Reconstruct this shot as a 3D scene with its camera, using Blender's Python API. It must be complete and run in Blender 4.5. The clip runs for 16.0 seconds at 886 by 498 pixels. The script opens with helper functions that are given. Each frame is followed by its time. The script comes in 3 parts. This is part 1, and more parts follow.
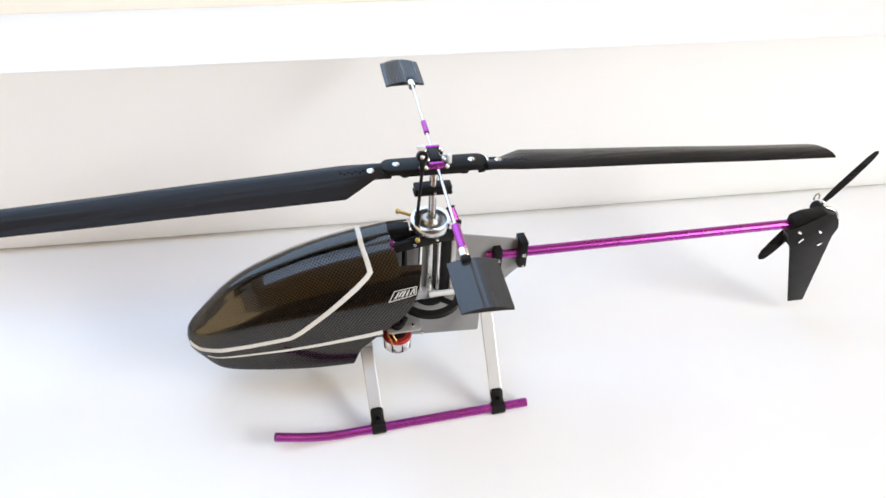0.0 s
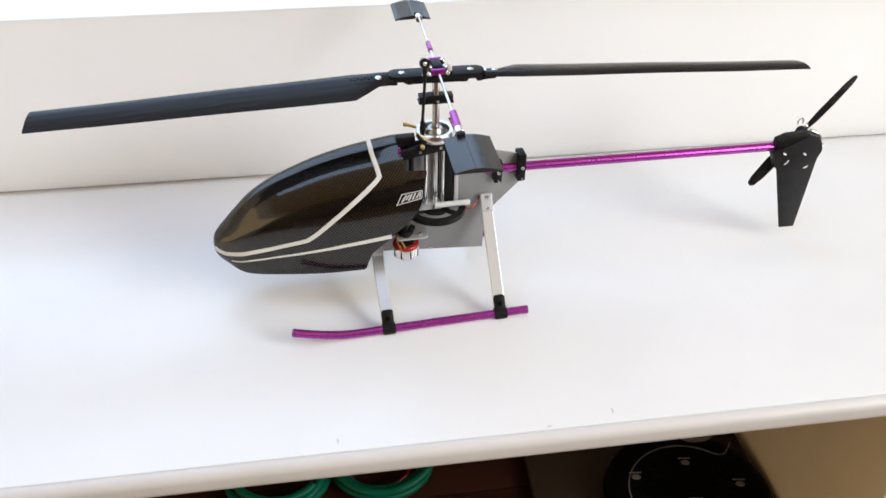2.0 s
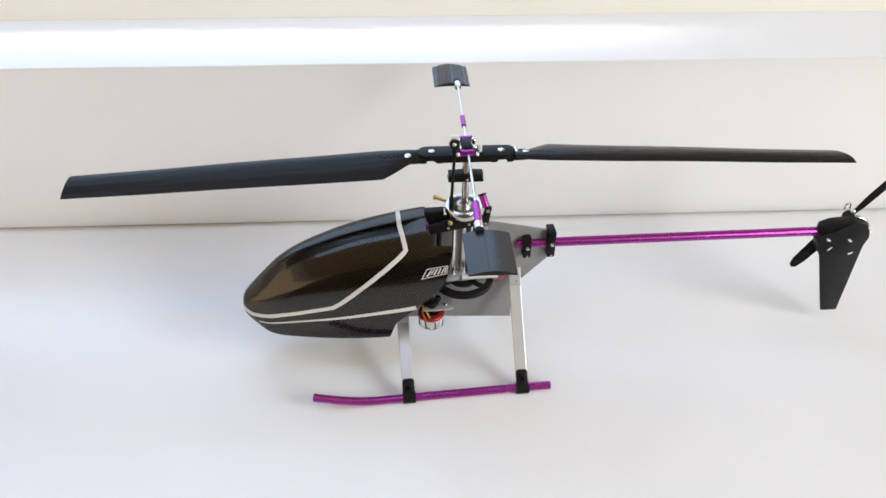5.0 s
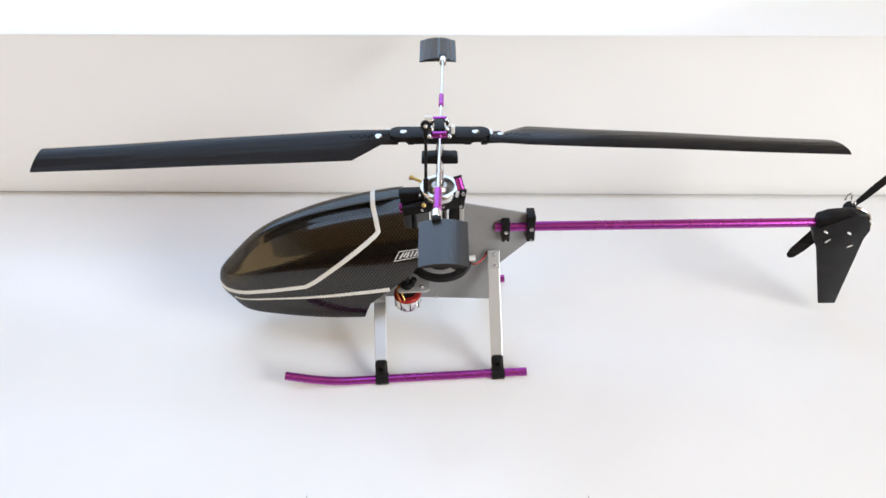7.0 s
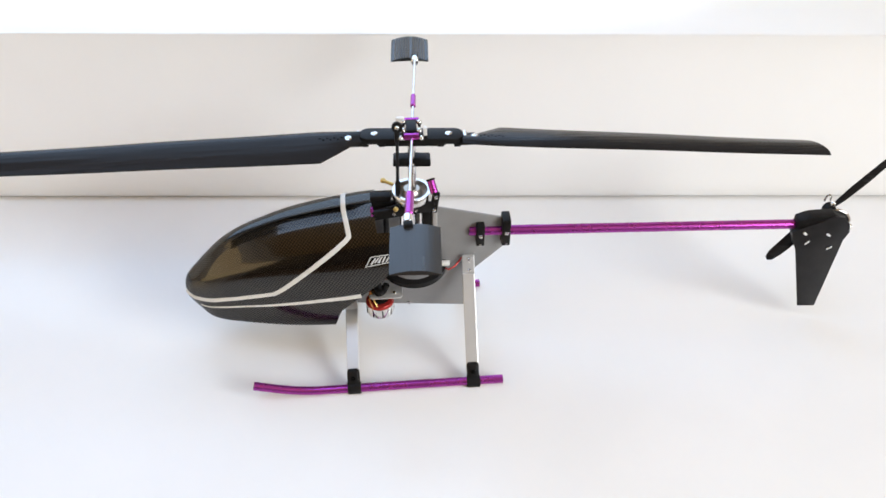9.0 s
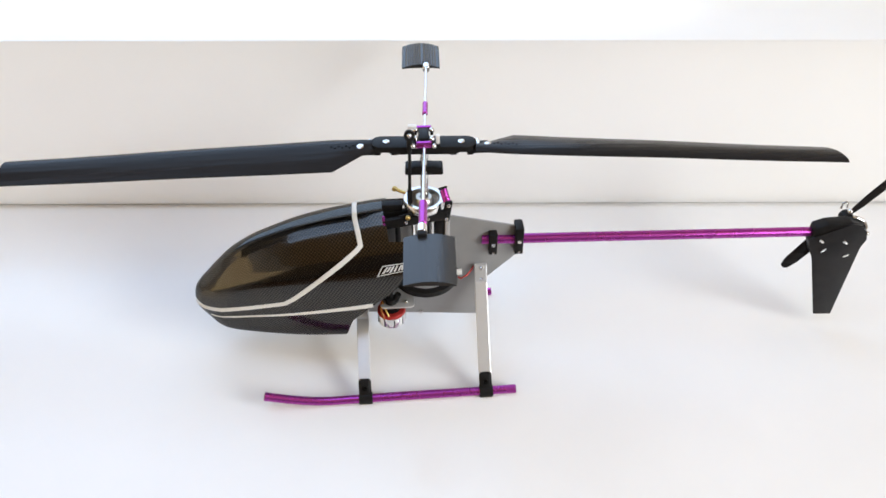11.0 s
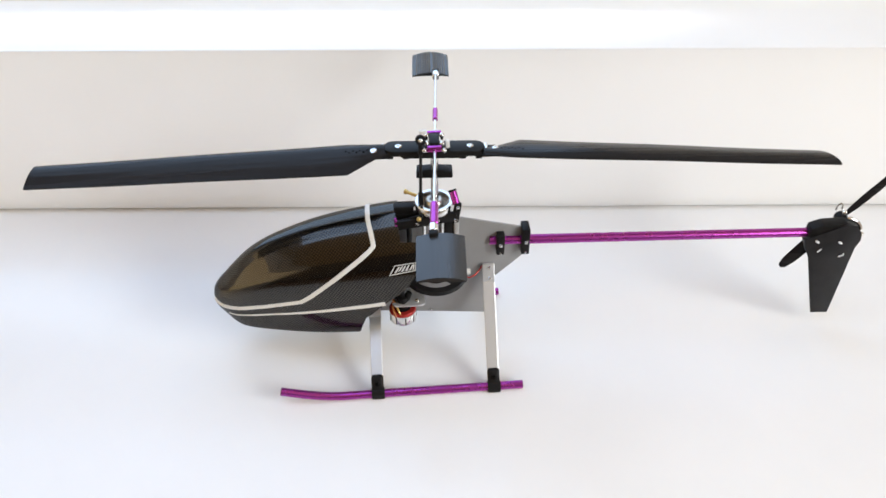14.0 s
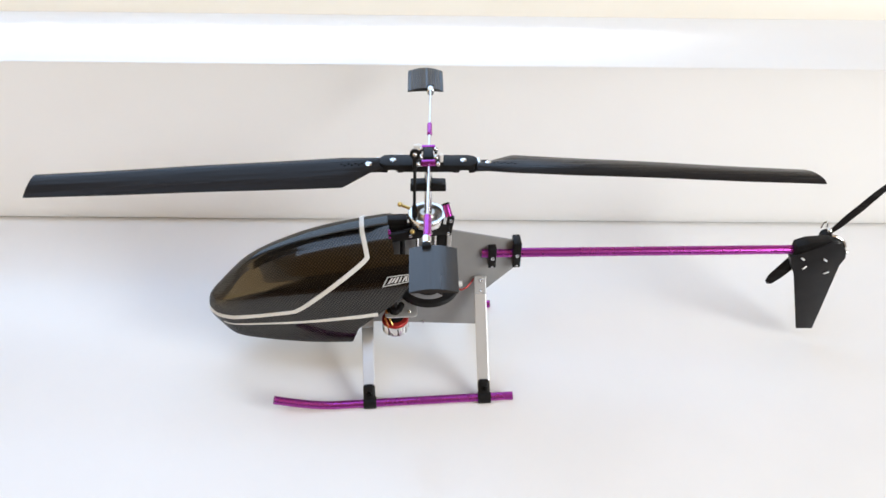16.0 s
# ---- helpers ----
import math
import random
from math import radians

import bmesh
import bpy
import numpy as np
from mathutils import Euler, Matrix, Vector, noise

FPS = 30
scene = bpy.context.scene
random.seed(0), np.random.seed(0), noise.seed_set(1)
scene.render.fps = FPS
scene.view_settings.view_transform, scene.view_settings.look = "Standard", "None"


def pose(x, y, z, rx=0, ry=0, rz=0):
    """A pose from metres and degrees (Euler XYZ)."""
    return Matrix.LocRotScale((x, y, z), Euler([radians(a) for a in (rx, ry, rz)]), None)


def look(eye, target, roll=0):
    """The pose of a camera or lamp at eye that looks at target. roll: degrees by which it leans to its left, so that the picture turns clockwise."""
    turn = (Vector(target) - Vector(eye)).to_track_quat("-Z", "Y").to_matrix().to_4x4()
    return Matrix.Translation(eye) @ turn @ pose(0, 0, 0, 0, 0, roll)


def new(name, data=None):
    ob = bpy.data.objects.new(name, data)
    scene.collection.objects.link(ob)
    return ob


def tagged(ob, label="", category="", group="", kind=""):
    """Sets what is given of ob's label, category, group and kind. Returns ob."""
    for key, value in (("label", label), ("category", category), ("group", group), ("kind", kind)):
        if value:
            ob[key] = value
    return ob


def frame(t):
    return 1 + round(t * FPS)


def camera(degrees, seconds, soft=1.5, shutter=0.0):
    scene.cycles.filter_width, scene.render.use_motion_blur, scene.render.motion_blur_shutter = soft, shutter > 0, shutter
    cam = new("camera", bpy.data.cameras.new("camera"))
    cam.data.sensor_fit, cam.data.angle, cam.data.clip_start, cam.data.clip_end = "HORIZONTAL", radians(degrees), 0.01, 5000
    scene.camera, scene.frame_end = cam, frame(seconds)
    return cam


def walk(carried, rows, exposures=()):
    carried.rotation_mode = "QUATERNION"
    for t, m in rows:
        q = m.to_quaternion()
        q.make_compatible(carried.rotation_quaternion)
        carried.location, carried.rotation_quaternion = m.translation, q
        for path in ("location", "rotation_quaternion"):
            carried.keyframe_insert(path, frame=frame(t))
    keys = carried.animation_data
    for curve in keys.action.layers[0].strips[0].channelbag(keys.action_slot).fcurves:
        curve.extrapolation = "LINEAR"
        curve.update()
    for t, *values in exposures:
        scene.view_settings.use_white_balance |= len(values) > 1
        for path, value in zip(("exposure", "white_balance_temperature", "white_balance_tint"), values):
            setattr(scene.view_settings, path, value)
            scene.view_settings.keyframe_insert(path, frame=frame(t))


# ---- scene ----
cam = camera(54.11, 16.0, soft=1.6, shutter=0.0)
ROWS = [  # seconds, place, turn
    (0.0, -0.0377, -0.3606, 0.4530, 49.87, -2.41, -9.83),
    (0.5, -0.0149, -0.3937, 0.4348, 51.28, -2.85, -6.79),
    (1.0, -0.0072, -0.4166, 0.4114, 52.21, -0.28, -5.52),
    (1.5, -0.0285, -0.4365, 0.4167, 52.94, -0.57, -8.40),
    (2.0, -0.0339, -0.4552, 0.4099, 52.97, -0.78, -8.48),
    (2.5, -0.0402, -0.4615, 0.4297, 55.17, -2.93, -10.58),
    (3.0, -0.0492, -0.4644, 0.4312, 53.38, -2.23, -10.74),
    (3.5, -0.0480, -0.4632, 0.4422, 52.69, -2.13, -9.89),
    (4.0, -0.0403, -0.4520, 0.4524, 53.23, -1.56, -8.89),
    (4.5, -0.0221, -0.4353, 0.4545, 52.93, -1.02, -5.82),
    (7.0, 0.0496, -0.4036, 0.4619, 49.28, 0.24, 0.76),
    (7.5, 0.0534, -0.3969, 0.4574, 49.70, 0.03, -1.88),
    (8.0, 0.0554, -0.3953, 0.4569, 49.80, -0.03, -1.41),
    (8.5, 0.0539, -0.3920, 0.4550, 49.29, -0.49, -0.70),
    (11.0, 0.0470, -0.3828, 0.4521, 49.56, -0.17, -0.50),
    (11.5, 0.0490, -0.3801, 0.4516, 49.86, -0.27, -0.43),
    (12.0, 0.0475, -0.3842, 0.4522, 49.60, -0.12, -0.36),
    (12.5, 0.0467, -0.3922, 0.4571, 50.26, -0.54, -0.34),
    (13.0, 0.0490, -0.3963, 0.4581, 49.47, -0.69, -1.03),
    (13.5, 0.0468, -0.3981, 0.4599, 49.88, -0.43, -0.75),
    (14.0, 0.0439, -0.4034, 0.4632, 50.07, 0.13, -0.31),
    (14.5, 0.0448, -0.4065, 0.4654, 50.63, -0.31, -0.50),
    (15.0, 0.0457, -0.4105, 0.4684, 51.20, -0.22, -0.06),
    (15.5, 0.0450, -0.4112, 0.4682, 50.63, -0.22, -0.07),
    (16.0, 0.0441, -0.4115, 0.4688, 50.97, -0.74, -0.19),
]
EXPOSURES = [(0.0, 0.15), (0.5, 0.0), (1.0, 0.0), (1.5, 0.05), (2.0, 0.0), (2.5, 0.02), (3.0, -0.08), (3.5, -0.03), (4.0, -0.02), (4.5, -0.22), (7.0, -0.02), (13.0, -0.02), (16.0, -0.04)]
walk(cam, [(t, pose(*p)) for t, *p in ROWS], EXPOSURES)

# ---- world, sun, window light and warm fill ----
world = bpy.data.worlds.new("sky")
scene.world = world
world.use_nodes = True
wn = world.node_tree.nodes
sky = wn.new("ShaderNodeTexSky")
sky.sky_type, sky.sun_disc = "NISHITA", False
sky.sun_elevation, sky.sun_rotation = radians(38), radians(140)
world.node_tree.links.new(sky.outputs[0], wn["Background"].inputs[0])
wn["Background"].inputs[1].default_value = 0.06


def window_light(name, eye, target, width, height, watts, colour):
    data = bpy.data.lights.new(name, "AREA")
    data.shape, data.size, data.size_y, data.energy, data.color = "RECTANGLE", width, height, watts, colour
    ob = new(name, data)
    ob.matrix_world = look(eye, target)
    return ob


window_light("side_window_light", (1.58, -1.20, 0.90), (0.58, -1.20, 0.80), 1.50, 1.00, 53, (0.945, 0.98, 0.985))
window_light("back_window_light", (-0.275, 0.480, 0.725), (-0.275, -0.6, 0.725), 0.95, 1.05, 8.3, (0.53, 0.72, 1.0))
# narrow strip lamp added at the window foot only to brighten the sill
window_light("back_window_light", (-0.45, 0.485, 0.37), (-0.45, 0.40, 0.145), 1.40, 0.10, 2.4, (1.0, 0.98, 0.95)).data.spread = radians(50)
# unseen overhead source, added to give the canopy its blue band
window_light("roof_window_light", (-0.65, -0.19, 1.74), (-0.65, -0.19, 0.0), 1.70, 0.74, 12.5, (0.52, 0.70, 1.0))
# unseen warm fill, added to tint the canopy nose and the left bench
window_light("left_warm_fill", (-1.88, -1.15, 0.61), (-0.88, -1.15, 0.60), 2.50, 1.20, 15.5, (1.0, 0.70, 0.32))
scene.view_settings.exposure = 0.0


# ---- materials ----
def material(name, colour, rough=0.5, metal=0.0, second=None, scale=40.0, detail=4.0, bump=0.0, bump_scale=400.0,
             rough_spread=0.0, coat=0.0, stretch=(1, 1, 1), spec=0.5):
    m = bpy.data.materials.new(name)
    m.use_nodes = True
    n, link = m.node_tree.nodes, m.node_tree.links.new
    b = n["Principled BSDF"]
    b.inputs["Base Color"].default_value = (*colour, 1)
    b.inputs["Roughness"].default_value, b.inputs["Metallic"].default_value = rough, metal
    b.inputs["Coat Weight"].default_value, b.inputs["Coat Roughness"].default_value = coat, 0.06
    b.inputs["Specular IOR Level"].default_value = spec
    if second or rough_spread or bump:
        at = n.new("ShaderNodeTexCoord")
        mp = n.new("ShaderNodeMapping")
        mp.inputs["Scale"].default_value = stretch
        link(at.outputs["Object"], mp.inputs[0])
    if second or rough_spread:
        tex = n.new("ShaderNodeTexNoise")
        tex.inputs["Scale"].default_value, tex.inputs["Detail"].default_value = scale, detail
        link(mp.outputs[0], tex.inputs[0])
        if second:
            mix = n.new("ShaderNodeMix")
            mix.data_type = "RGBA"
            ramp = n.new("ShaderNodeMapRange")
            ramp.inputs[1].default_value, ramp.inputs[2].default_value = 0.35, 0.68
            link(tex.outputs[0], ramp.inputs[0])
            link(ramp.outputs[0], mix.inputs[0])
            mix.inputs[6].default_value, mix.inputs[7].default_value = (*colour, 1), (*second, 1)
            link(mix.outputs[2], b.inputs["Base Color"])
        if rough_spread:
            r2 = n.new("ShaderNodeMapRange")
            r2.inputs[3].default_value, r2.inputs[4].default_value = max(rough - rough_spread, 0.02), rough + rough_spread
            link(tex.outputs[0], r2.inputs[0])
            link(r2.outputs[0], b.inputs["Roughness"])
    if bump:
        fine = n.new("ShaderNodeTexNoise")
        fine.inputs["Scale"].default_value, fine.inputs["Detail"].default_value = bump_scale, 5
        link(mp.outputs[0], fine.inputs[0])
        bp = n.new("ShaderNodeBump")
        bp.inputs["Strength"].default_value, bp.inputs["Distance"].default_value = bump, 0.0006
        link(fine.outputs[0], bp.inputs["Height"])
        link(bp.outputs[0], b.inputs["Normal"])
    return m


def carbon_weave():
    """Glossy lacquer over a woven cloth whose tows lie across one another."""
    m = material("carbon_weave", (0.006, 0.006, 0.007), 0.30, 0.0, coat=1.0)
    n, link = m.node_tree.nodes, m.node_tree.links.new
    b = n["Principled BSDF"]
    uv = n.new("ShaderNodeTexCoord")
    mp = n.new("ShaderNodeMapping")
    link(uv.outputs["UV"], mp.inputs[0])
    ck = n.new("ShaderNodeTexChecker")
    ck.inputs["Scale"].default_value = 830.0
    ck.inputs["Color1"].default_value, ck.inputs["Color2"].default_value = (0.009, 0.0085, 0.008, 1), (0.074, 0.067, 0.058, 1)
    link(mp.outputs[0], ck.inputs[0])
    link(ck.outputs[0], b.inputs["Base Color"])
    b.inputs["Metallic"].default_value = 1.0
    b.inputs["Coat IOR"].default_value = 1.42
    b.inputs["Coat Weight"].default_value = 0.85
    b.inputs["Specular Tint"].default_value = (0.12, 0.12, 0.12, 1)
    ns = n.new("ShaderNodeTexNoise")
    ns.inputs["Scale"].default_value = 60
    link(uv.outputs["Object"], ns.inputs[0])
    mr = n.new("ShaderNodeMapRange")
    mr.inputs[3].default_value, mr.inputs[4].default_value = 0.17, 0.26
    link(ns.outputs[0], mr.inputs[0])
    link(mr.outputs[0], b.inputs["Roughness"])
    bp = n.new("ShaderNodeBump")
    bp.inputs["Strength"].default_value, bp.inputs["Distance"].default_value = 0.25, 0.0002
    link(ck.outputs[1], bp.inputs["Height"])
    link(bp.outputs[0], b.inputs["Normal"])
    b.inputs["Coat Roughness"].default_value = 0.06
    return m


WEAVE = carbon_weave()
WHITE_PAINT = material("white_painted_wall", (0.87, 0.862, 0.85), 0.6, second=(0.845, 0.838, 0.826), scale=6, bump=0.12, bump_scale=220)
LAMINATE = material("white_laminate", (0.825, 0.82, 0.815), 0.18, second=(0.80, 0.795, 0.79), scale=9, rough_spread=0.05, bump=0.04, bump_scale=700)
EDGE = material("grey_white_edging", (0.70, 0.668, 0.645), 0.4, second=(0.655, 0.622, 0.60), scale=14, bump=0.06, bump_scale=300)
SILL = material("white_sill_paint", (0.86, 0.86, 0.85), 0.4, second=(0.84, 0.835, 0.82), scale=8, bump=0.05)
FRAME = material("cream_window_paint", (0.86, 0.82, 0.74), 0.4, second=(0.84, 0.80, 0.715), scale=14, bump=0.05)
ROOM = material("room_plaster", (0.72, 0.66, 0.58), 0.8, second=(0.69, 0.63, 0.55), scale=3, bump=0.1, bump_scale=120)
WARM_CEILING = material("warm_brown_ceiling", (0.52, 0.36, 0.18), 0.6, second=(0.43, 0.28, 0.13), scale=4, stretch=(0.1, 1, 1), bump=0.1, bump_scale=120)
DARK_WALL = material("dark_reflection_wall", (0.12, 0.09, 0.07), 0.7, second=(0.10, 0.075, 0.058), scale=3, bump=0.1, bump_scale=120)
STRIPE = material("cream_stripe", (0.78, 0.76, 0.71), 0.3, second=(0.70, 0.68, 0.63), scale=90, coat=0.5)
BLADE = material("black_blade_plastic", (0.013, 0.0118, 0.0118), 0.26, second=(0.020, 0.018, 0.018), scale=60, stretch=(0.07, 1, 1), rough_spread=0.14,
                 bump=0.7, bump_scale=230, spec=0.12)
PADDLE = material("grey_paddle_plastic", (0.028, 0.0285, 0.030), 0.27, second=(0.038, 0.039, 0.041), scale=60, stretch=(1, 0.1, 1), rough_spread=0.08, bump=0.15, spec=0.46)
BLACK = material("black_nylon", (0.009, 0.0085, 0.0085), 0.40, second=(0.014, 0.0135, 0.0135), scale=120, bump=0.12, bump_scale=900, spec=0.12)
FIN = material("black_fin_plate", (0.012, 0.011, 0.012), 0.5, second=(0.019, 0.018, 0.019), scale=70, bump=0.1, bump_scale=800, spec=0.15)
PURPLE = material("purple_anodised", (0.42, 0.060, 0.38), 0.27, 0.82, second=(0.35, 0.048, 0.32), scale=60, rough_spread=0.08)
STEEL = material("steel", (0.72, 0.71, 0.70), 0.24, 1.0, rough_spread=0.1, scale=120)
CHROME = material("bright_aluminium", (0.80, 0.80, 0.79), 0.16, 1.0, rough_spread=0.08, scale=90)
BRUSHED = material("brushed_aluminium", (0.64, 0.64, 0.645), 0.36, 0.55, second=(0.57, 0.57, 0.575), scale=35, stretch=(1, 1, 0.15), rough_spread=0.1)
PLATE = material("grey_frame_plate", (0.29, 0.287, 0.285), 0.48, 0.35, second=(0.255, 0.252, 0.25), scale=45, rough_spread=0.08, bump=0.06)
# metal of the silver swash cup, its warm reflection put into the colour
WARM_SILVER = material("warm_tinted_silver", (0.50, 0.46, 0.40), 0.30, 1.0, second=(0.38, 0.34, 0.29), scale=90, rough_spread=0.1)
BRASS = material("brass", (0.62, 0.44, 0.16), 0.3, 1.0, rough_spread=0.1)
RED = material("red_anodised", (0.42, 0.030, 0.024), 0.35, 0.4, second=(0.32, 0.022, 0.018), scale=150)
COPPER = material("orange_winding", (0.42, 0.14, 0.03), 0.4, 0.4, second=(0.22, 0.05, 0.015), scale=500)
WHITE_NYLON = material("white_nylon", (0.78, 0.77, 0.74), 0.35, second=(0.70, 0.69, 0.66), scale=90)
DARK_WOOD = material("dark_red_wood", (0.040, 0.010, 0.005), 0.6, second=(0.020, 0.005, 0.003), scale=14, stretch=(0.1, 1, 1), bump=0.25, bump_scale=90, spec=0.15)
BOARD = material("brown_board", (0.050, 0.033, 0.022), 0.6, second=(0.036, 0.023, 0.015), scale=11, bump=0.08, spec=0.2)
BEIGE = material("beige_board", (0.78, 0.66, 0.48), 0.6, second=(0.73, 0.61, 0.44), scale=11, bump=0.08)
GREEN = material("green_plastic", (0.0, 0.115, 0.062), 0.45, second=(0.0, 0.085, 0.046), scale=50, spec=0.2)
GLOSS_BLACK = material("glossy_black", (0.002, 0.002, 0.002), 0.28, rough_spread=0.06, second=(0.003, 0.0026, 0.0026), scale=30, spec=0.05)
PRINT = material("pale_print", (0.60, 0.60, 0.59), 0.5, second=(0.48, 0.48, 0.47), scale=120)
MARK = material("grey_marking_and_glint", (0.13, 0.125, 0.12), 0.5, second=(0.17, 0.165, 0.16), scale=120)
PARQUET = material("brown_floor", (0.20, 0.11, 0.055), 0.45, second=(0.14, 0.07, 0.035), scale=5, stretch=(0.2, 1, 1), bump=0.1)


# ---- mesh helpers ----
def smooth_by_angle(me, degrees=40):
    bm = bmesh.new()
    bm.from_mesh(me)
    for f in bm.faces:
        f.smooth = True
    for e in bm.edges:
        e.smooth = len(e.link_faces) == 2 and e.calc_face_angle(0) < radians(degrees)
    bm.to_mesh(me)
    bm.free()


def part(name, bm, mat, parent=None, label="", at=None):
    me = bpy.data.meshes.new(name)
    bmesh.ops.recalc_face_normals(bm, faces=bm.faces)
    bm.to_mesh(me)
    bm.free()
    me.materials.append(mat)
    smooth_by_angle(me)
    ob = new(name, me)
    if parent:
        ob.parent = parent
    if at is not None:
        ob.matrix_basis = at
    if label:
        tagged(ob, label)
    return ob


def empty(name, m, label, category, kind="", group=""):
    ob = new(name)
    ob.empty_display_size = 0.02
    ob.matrix_world = m
    return tagged(ob, label, category, group, kind)


def add(bm, other, m=None):
    """Joins another bmesh, moved by m, into bm."""
    if m is not None:
        bmesh.ops.transform(other, matrix=m, verts=other.verts)
    me = bpy.data.meshes.new("joined")
    other.to_mesh(me)
    other.free()
    bm.from_mesh(me)
    bpy.data.meshes.remove(me)
    return bm


def box(size, centre=(0, 0, 0), bevel=0.0, segments=2):
    bm = bmesh.new()
    bmesh.ops.create_cube(bm, size=1.0, matrix=Matrix.LocRotScale(centre, None, size))
    if bevel:
        bmesh.ops.bevel(bm, geom=list(bm.edges), offset=bevel, segments=segments, profile=0.5, affect="EDGES")
    return bm


def lathe(profile, n=32, m=None):
    """A solid of revolution about z from (radius, height) pairs."""
    bm = bmesh.new()
    rings = []
    for r, z in profile:
        if r < 1e-7:
            rings.append([bm.verts.new((0, 0, z))])
        else:
            rings.append([bm.verts.new((r * math.cos(2 * math.pi * k / n), r * math.sin(2 * math.pi * k / n), z)) for k in range(n)])
    for a, b in zip(rings, rings[1:]):
        for k in range(n):
            quad = [a[k % len(a)], a[(k + 1) % len(a)], b[(k + 1) % len(b)], b[k % len(b)]]
            quad = list(dict.fromkeys(quad))
            if len(quad) > 2:
                bm.faces.new(quad)
    if m is not None:
        bmesh.ops.transform(bm, matrix=m, verts=bm.verts)
    return bm


def along(a, b):
    """The pose at a whose z axis points at b."""
    d = Vector(b) - Vector(a)
    return Matrix.Translation(a) @ d.to_track_quat("Z", "Y").to_matrix().to_4x4()


def rod(a, b, r, n=20, bevel=0.0003):
    length = (Vector(b) - Vector(a)).length
    bevel = min(bevel, r * 0.4, length * 0.3)
    return lathe([(0, 0), (r - bevel, 0), (r, bevel), (r, length - bevel), (r - bevel, length), (0, length)], n, along(a, b))


def tube(a, b, r, wall, n=24):
    length = (Vector(b) - Vector(a)).length
    return lathe([(r - wall, 0), (r, 0), (r, length), (r - wall, length), (r - wall, 0)], n, along(a, b))


def pipe(points, r, n=14, hollow=0.0):
    """A tube swept along a polyline."""
    bm = bmesh.new()
    pts = [Vector(p) for p in points]
    rings = []
    up = Vector((0.13, 0.31, 0.94))
    for i, p in enumerate(pts):
        d = (pts[min(i + 1, len(pts) - 1)] - pts[max(i - 1, 0)]).normalized()
        u = d.cross(up).normalized()
        v = u.cross(d)
        rings.append([bm.verts.new(p + r * (math.cos(2 * math.pi * k / n) * u + math.sin(2 * math.pi * k / n) * v)) for k in range(n)])
    for a, b in zip(rings, rings[1:]):
        for k in range(n):
            bm.faces.new((a[k], a[(k + 1) % n], b[(k + 1) % n], b[k]))
    for ring in (rings[0], rings[-1]):
        if hollow:
            c = sum((w.co for w in ring), Vector()) / n
            inner = [bm.verts.new(c + (w.co - c) * hollow) for w in ring]
            deep = [bm.verts.new(w.co + (pts[1] - pts[0] if ring is rings[0] else pts[-2] - pts[-1]).normalized() * r * 2) for w in inner]
            for k in range(n):
                bm.faces.new((ring[k], ring[(k + 1) % n], inner[(k + 1) % n], inner[k]))
                bm.faces.new((inner[k], inner[(k + 1) % n], deep[(k + 1) % n], deep[k]))
            bm.faces.new(deep)
        else:
            bm.faces.new(ring)
    return bm


def slab(outline, depth, m=None, bevel=0.0, segments=2):
    """A flat plate from an outline in x, y, of that depth along z, centred."""
    bm = bmesh.new()
    low = bm.faces.new([bm.verts.new((x, y, -depth / 2)) for x, y in outline])
    top = bmesh.ops.extrude_face_region(bm, geom=[low])
    bmesh.ops.translate(bm, vec=(0, 0, depth), verts=[g for g in top["geom"] if isinstance(g, bmesh.types.BMVert)])
    bmesh.ops.recalc_face_normals(bm, faces=bm.faces)
    if bevel:
        bmesh.ops.bevel(bm, geom=list(bm.edges), offset=bevel, segments=segments, profile=0.5, affect="EDGES")
    if m is not None:
        bmesh.ops.transform(bm, matrix=m, verts=bm.verts)
    return bm


def rounded(w, h, r, n=6):
    """The outline of a rounded rectangle."""
    pts = []
    for cx, cy, a0 in ((w / 2 - r, h / 2 - r, 0), (-w / 2 + r, h / 2 - r, 90), (-w / 2 + r, -h / 2 + r, 180), (w / 2 - r, -h / 2 + r, 270)):
        pts += [(cx + r * math.cos(radians(a0 + 90 * k / n)), cy + r * math.sin(radians(a0 + 90 * k / n))) for k in range(n + 1)]
    return pts


UPRIGHT = pose(0, 0, 0, 90, 0, 0)  # lays a plate drawn in x, y into the x, z plane


def screw(p, direction, r=0.0016, h=0.0012):
    """A pan head with a cross slot."""
    d = Vector(direction)
    bm = lathe([(0, 0), (r, 0), (r, h * 0.45), (r * 0.75, h * 0.9), (r * 0.35, h), (r * 0.30, h * 0.55), (0, h * 0.5)], 14)
    return add(bmesh.new(), bm, along(p, Vector(p) + d))


def ball(r, p):
    return lathe([(0, -r)] + [(r * math.cos(a), r * math.sin(a)) for a in np.linspace(-1.35, 1.35, 9)] + [(0, r)], 16, Matrix.Translation(p))


def swept(profile, x0, x1):
    """A profile in y, z drawn out along x, closed at its ends."""
    bm = bmesh.new()
    a = [bm.verts.new((x0, y, z)) for y, z in profile]
    b = [bm.verts.new((x1, y, z)) for y, z in profile]
    k = len(profile)
    for i in range(k):
        bm.faces.new((a[i], a[(i + 1) % k], b[(i + 1) % k], b[i]))
    bm.faces.new(a)
    bm.faces.new(b)
    return bm


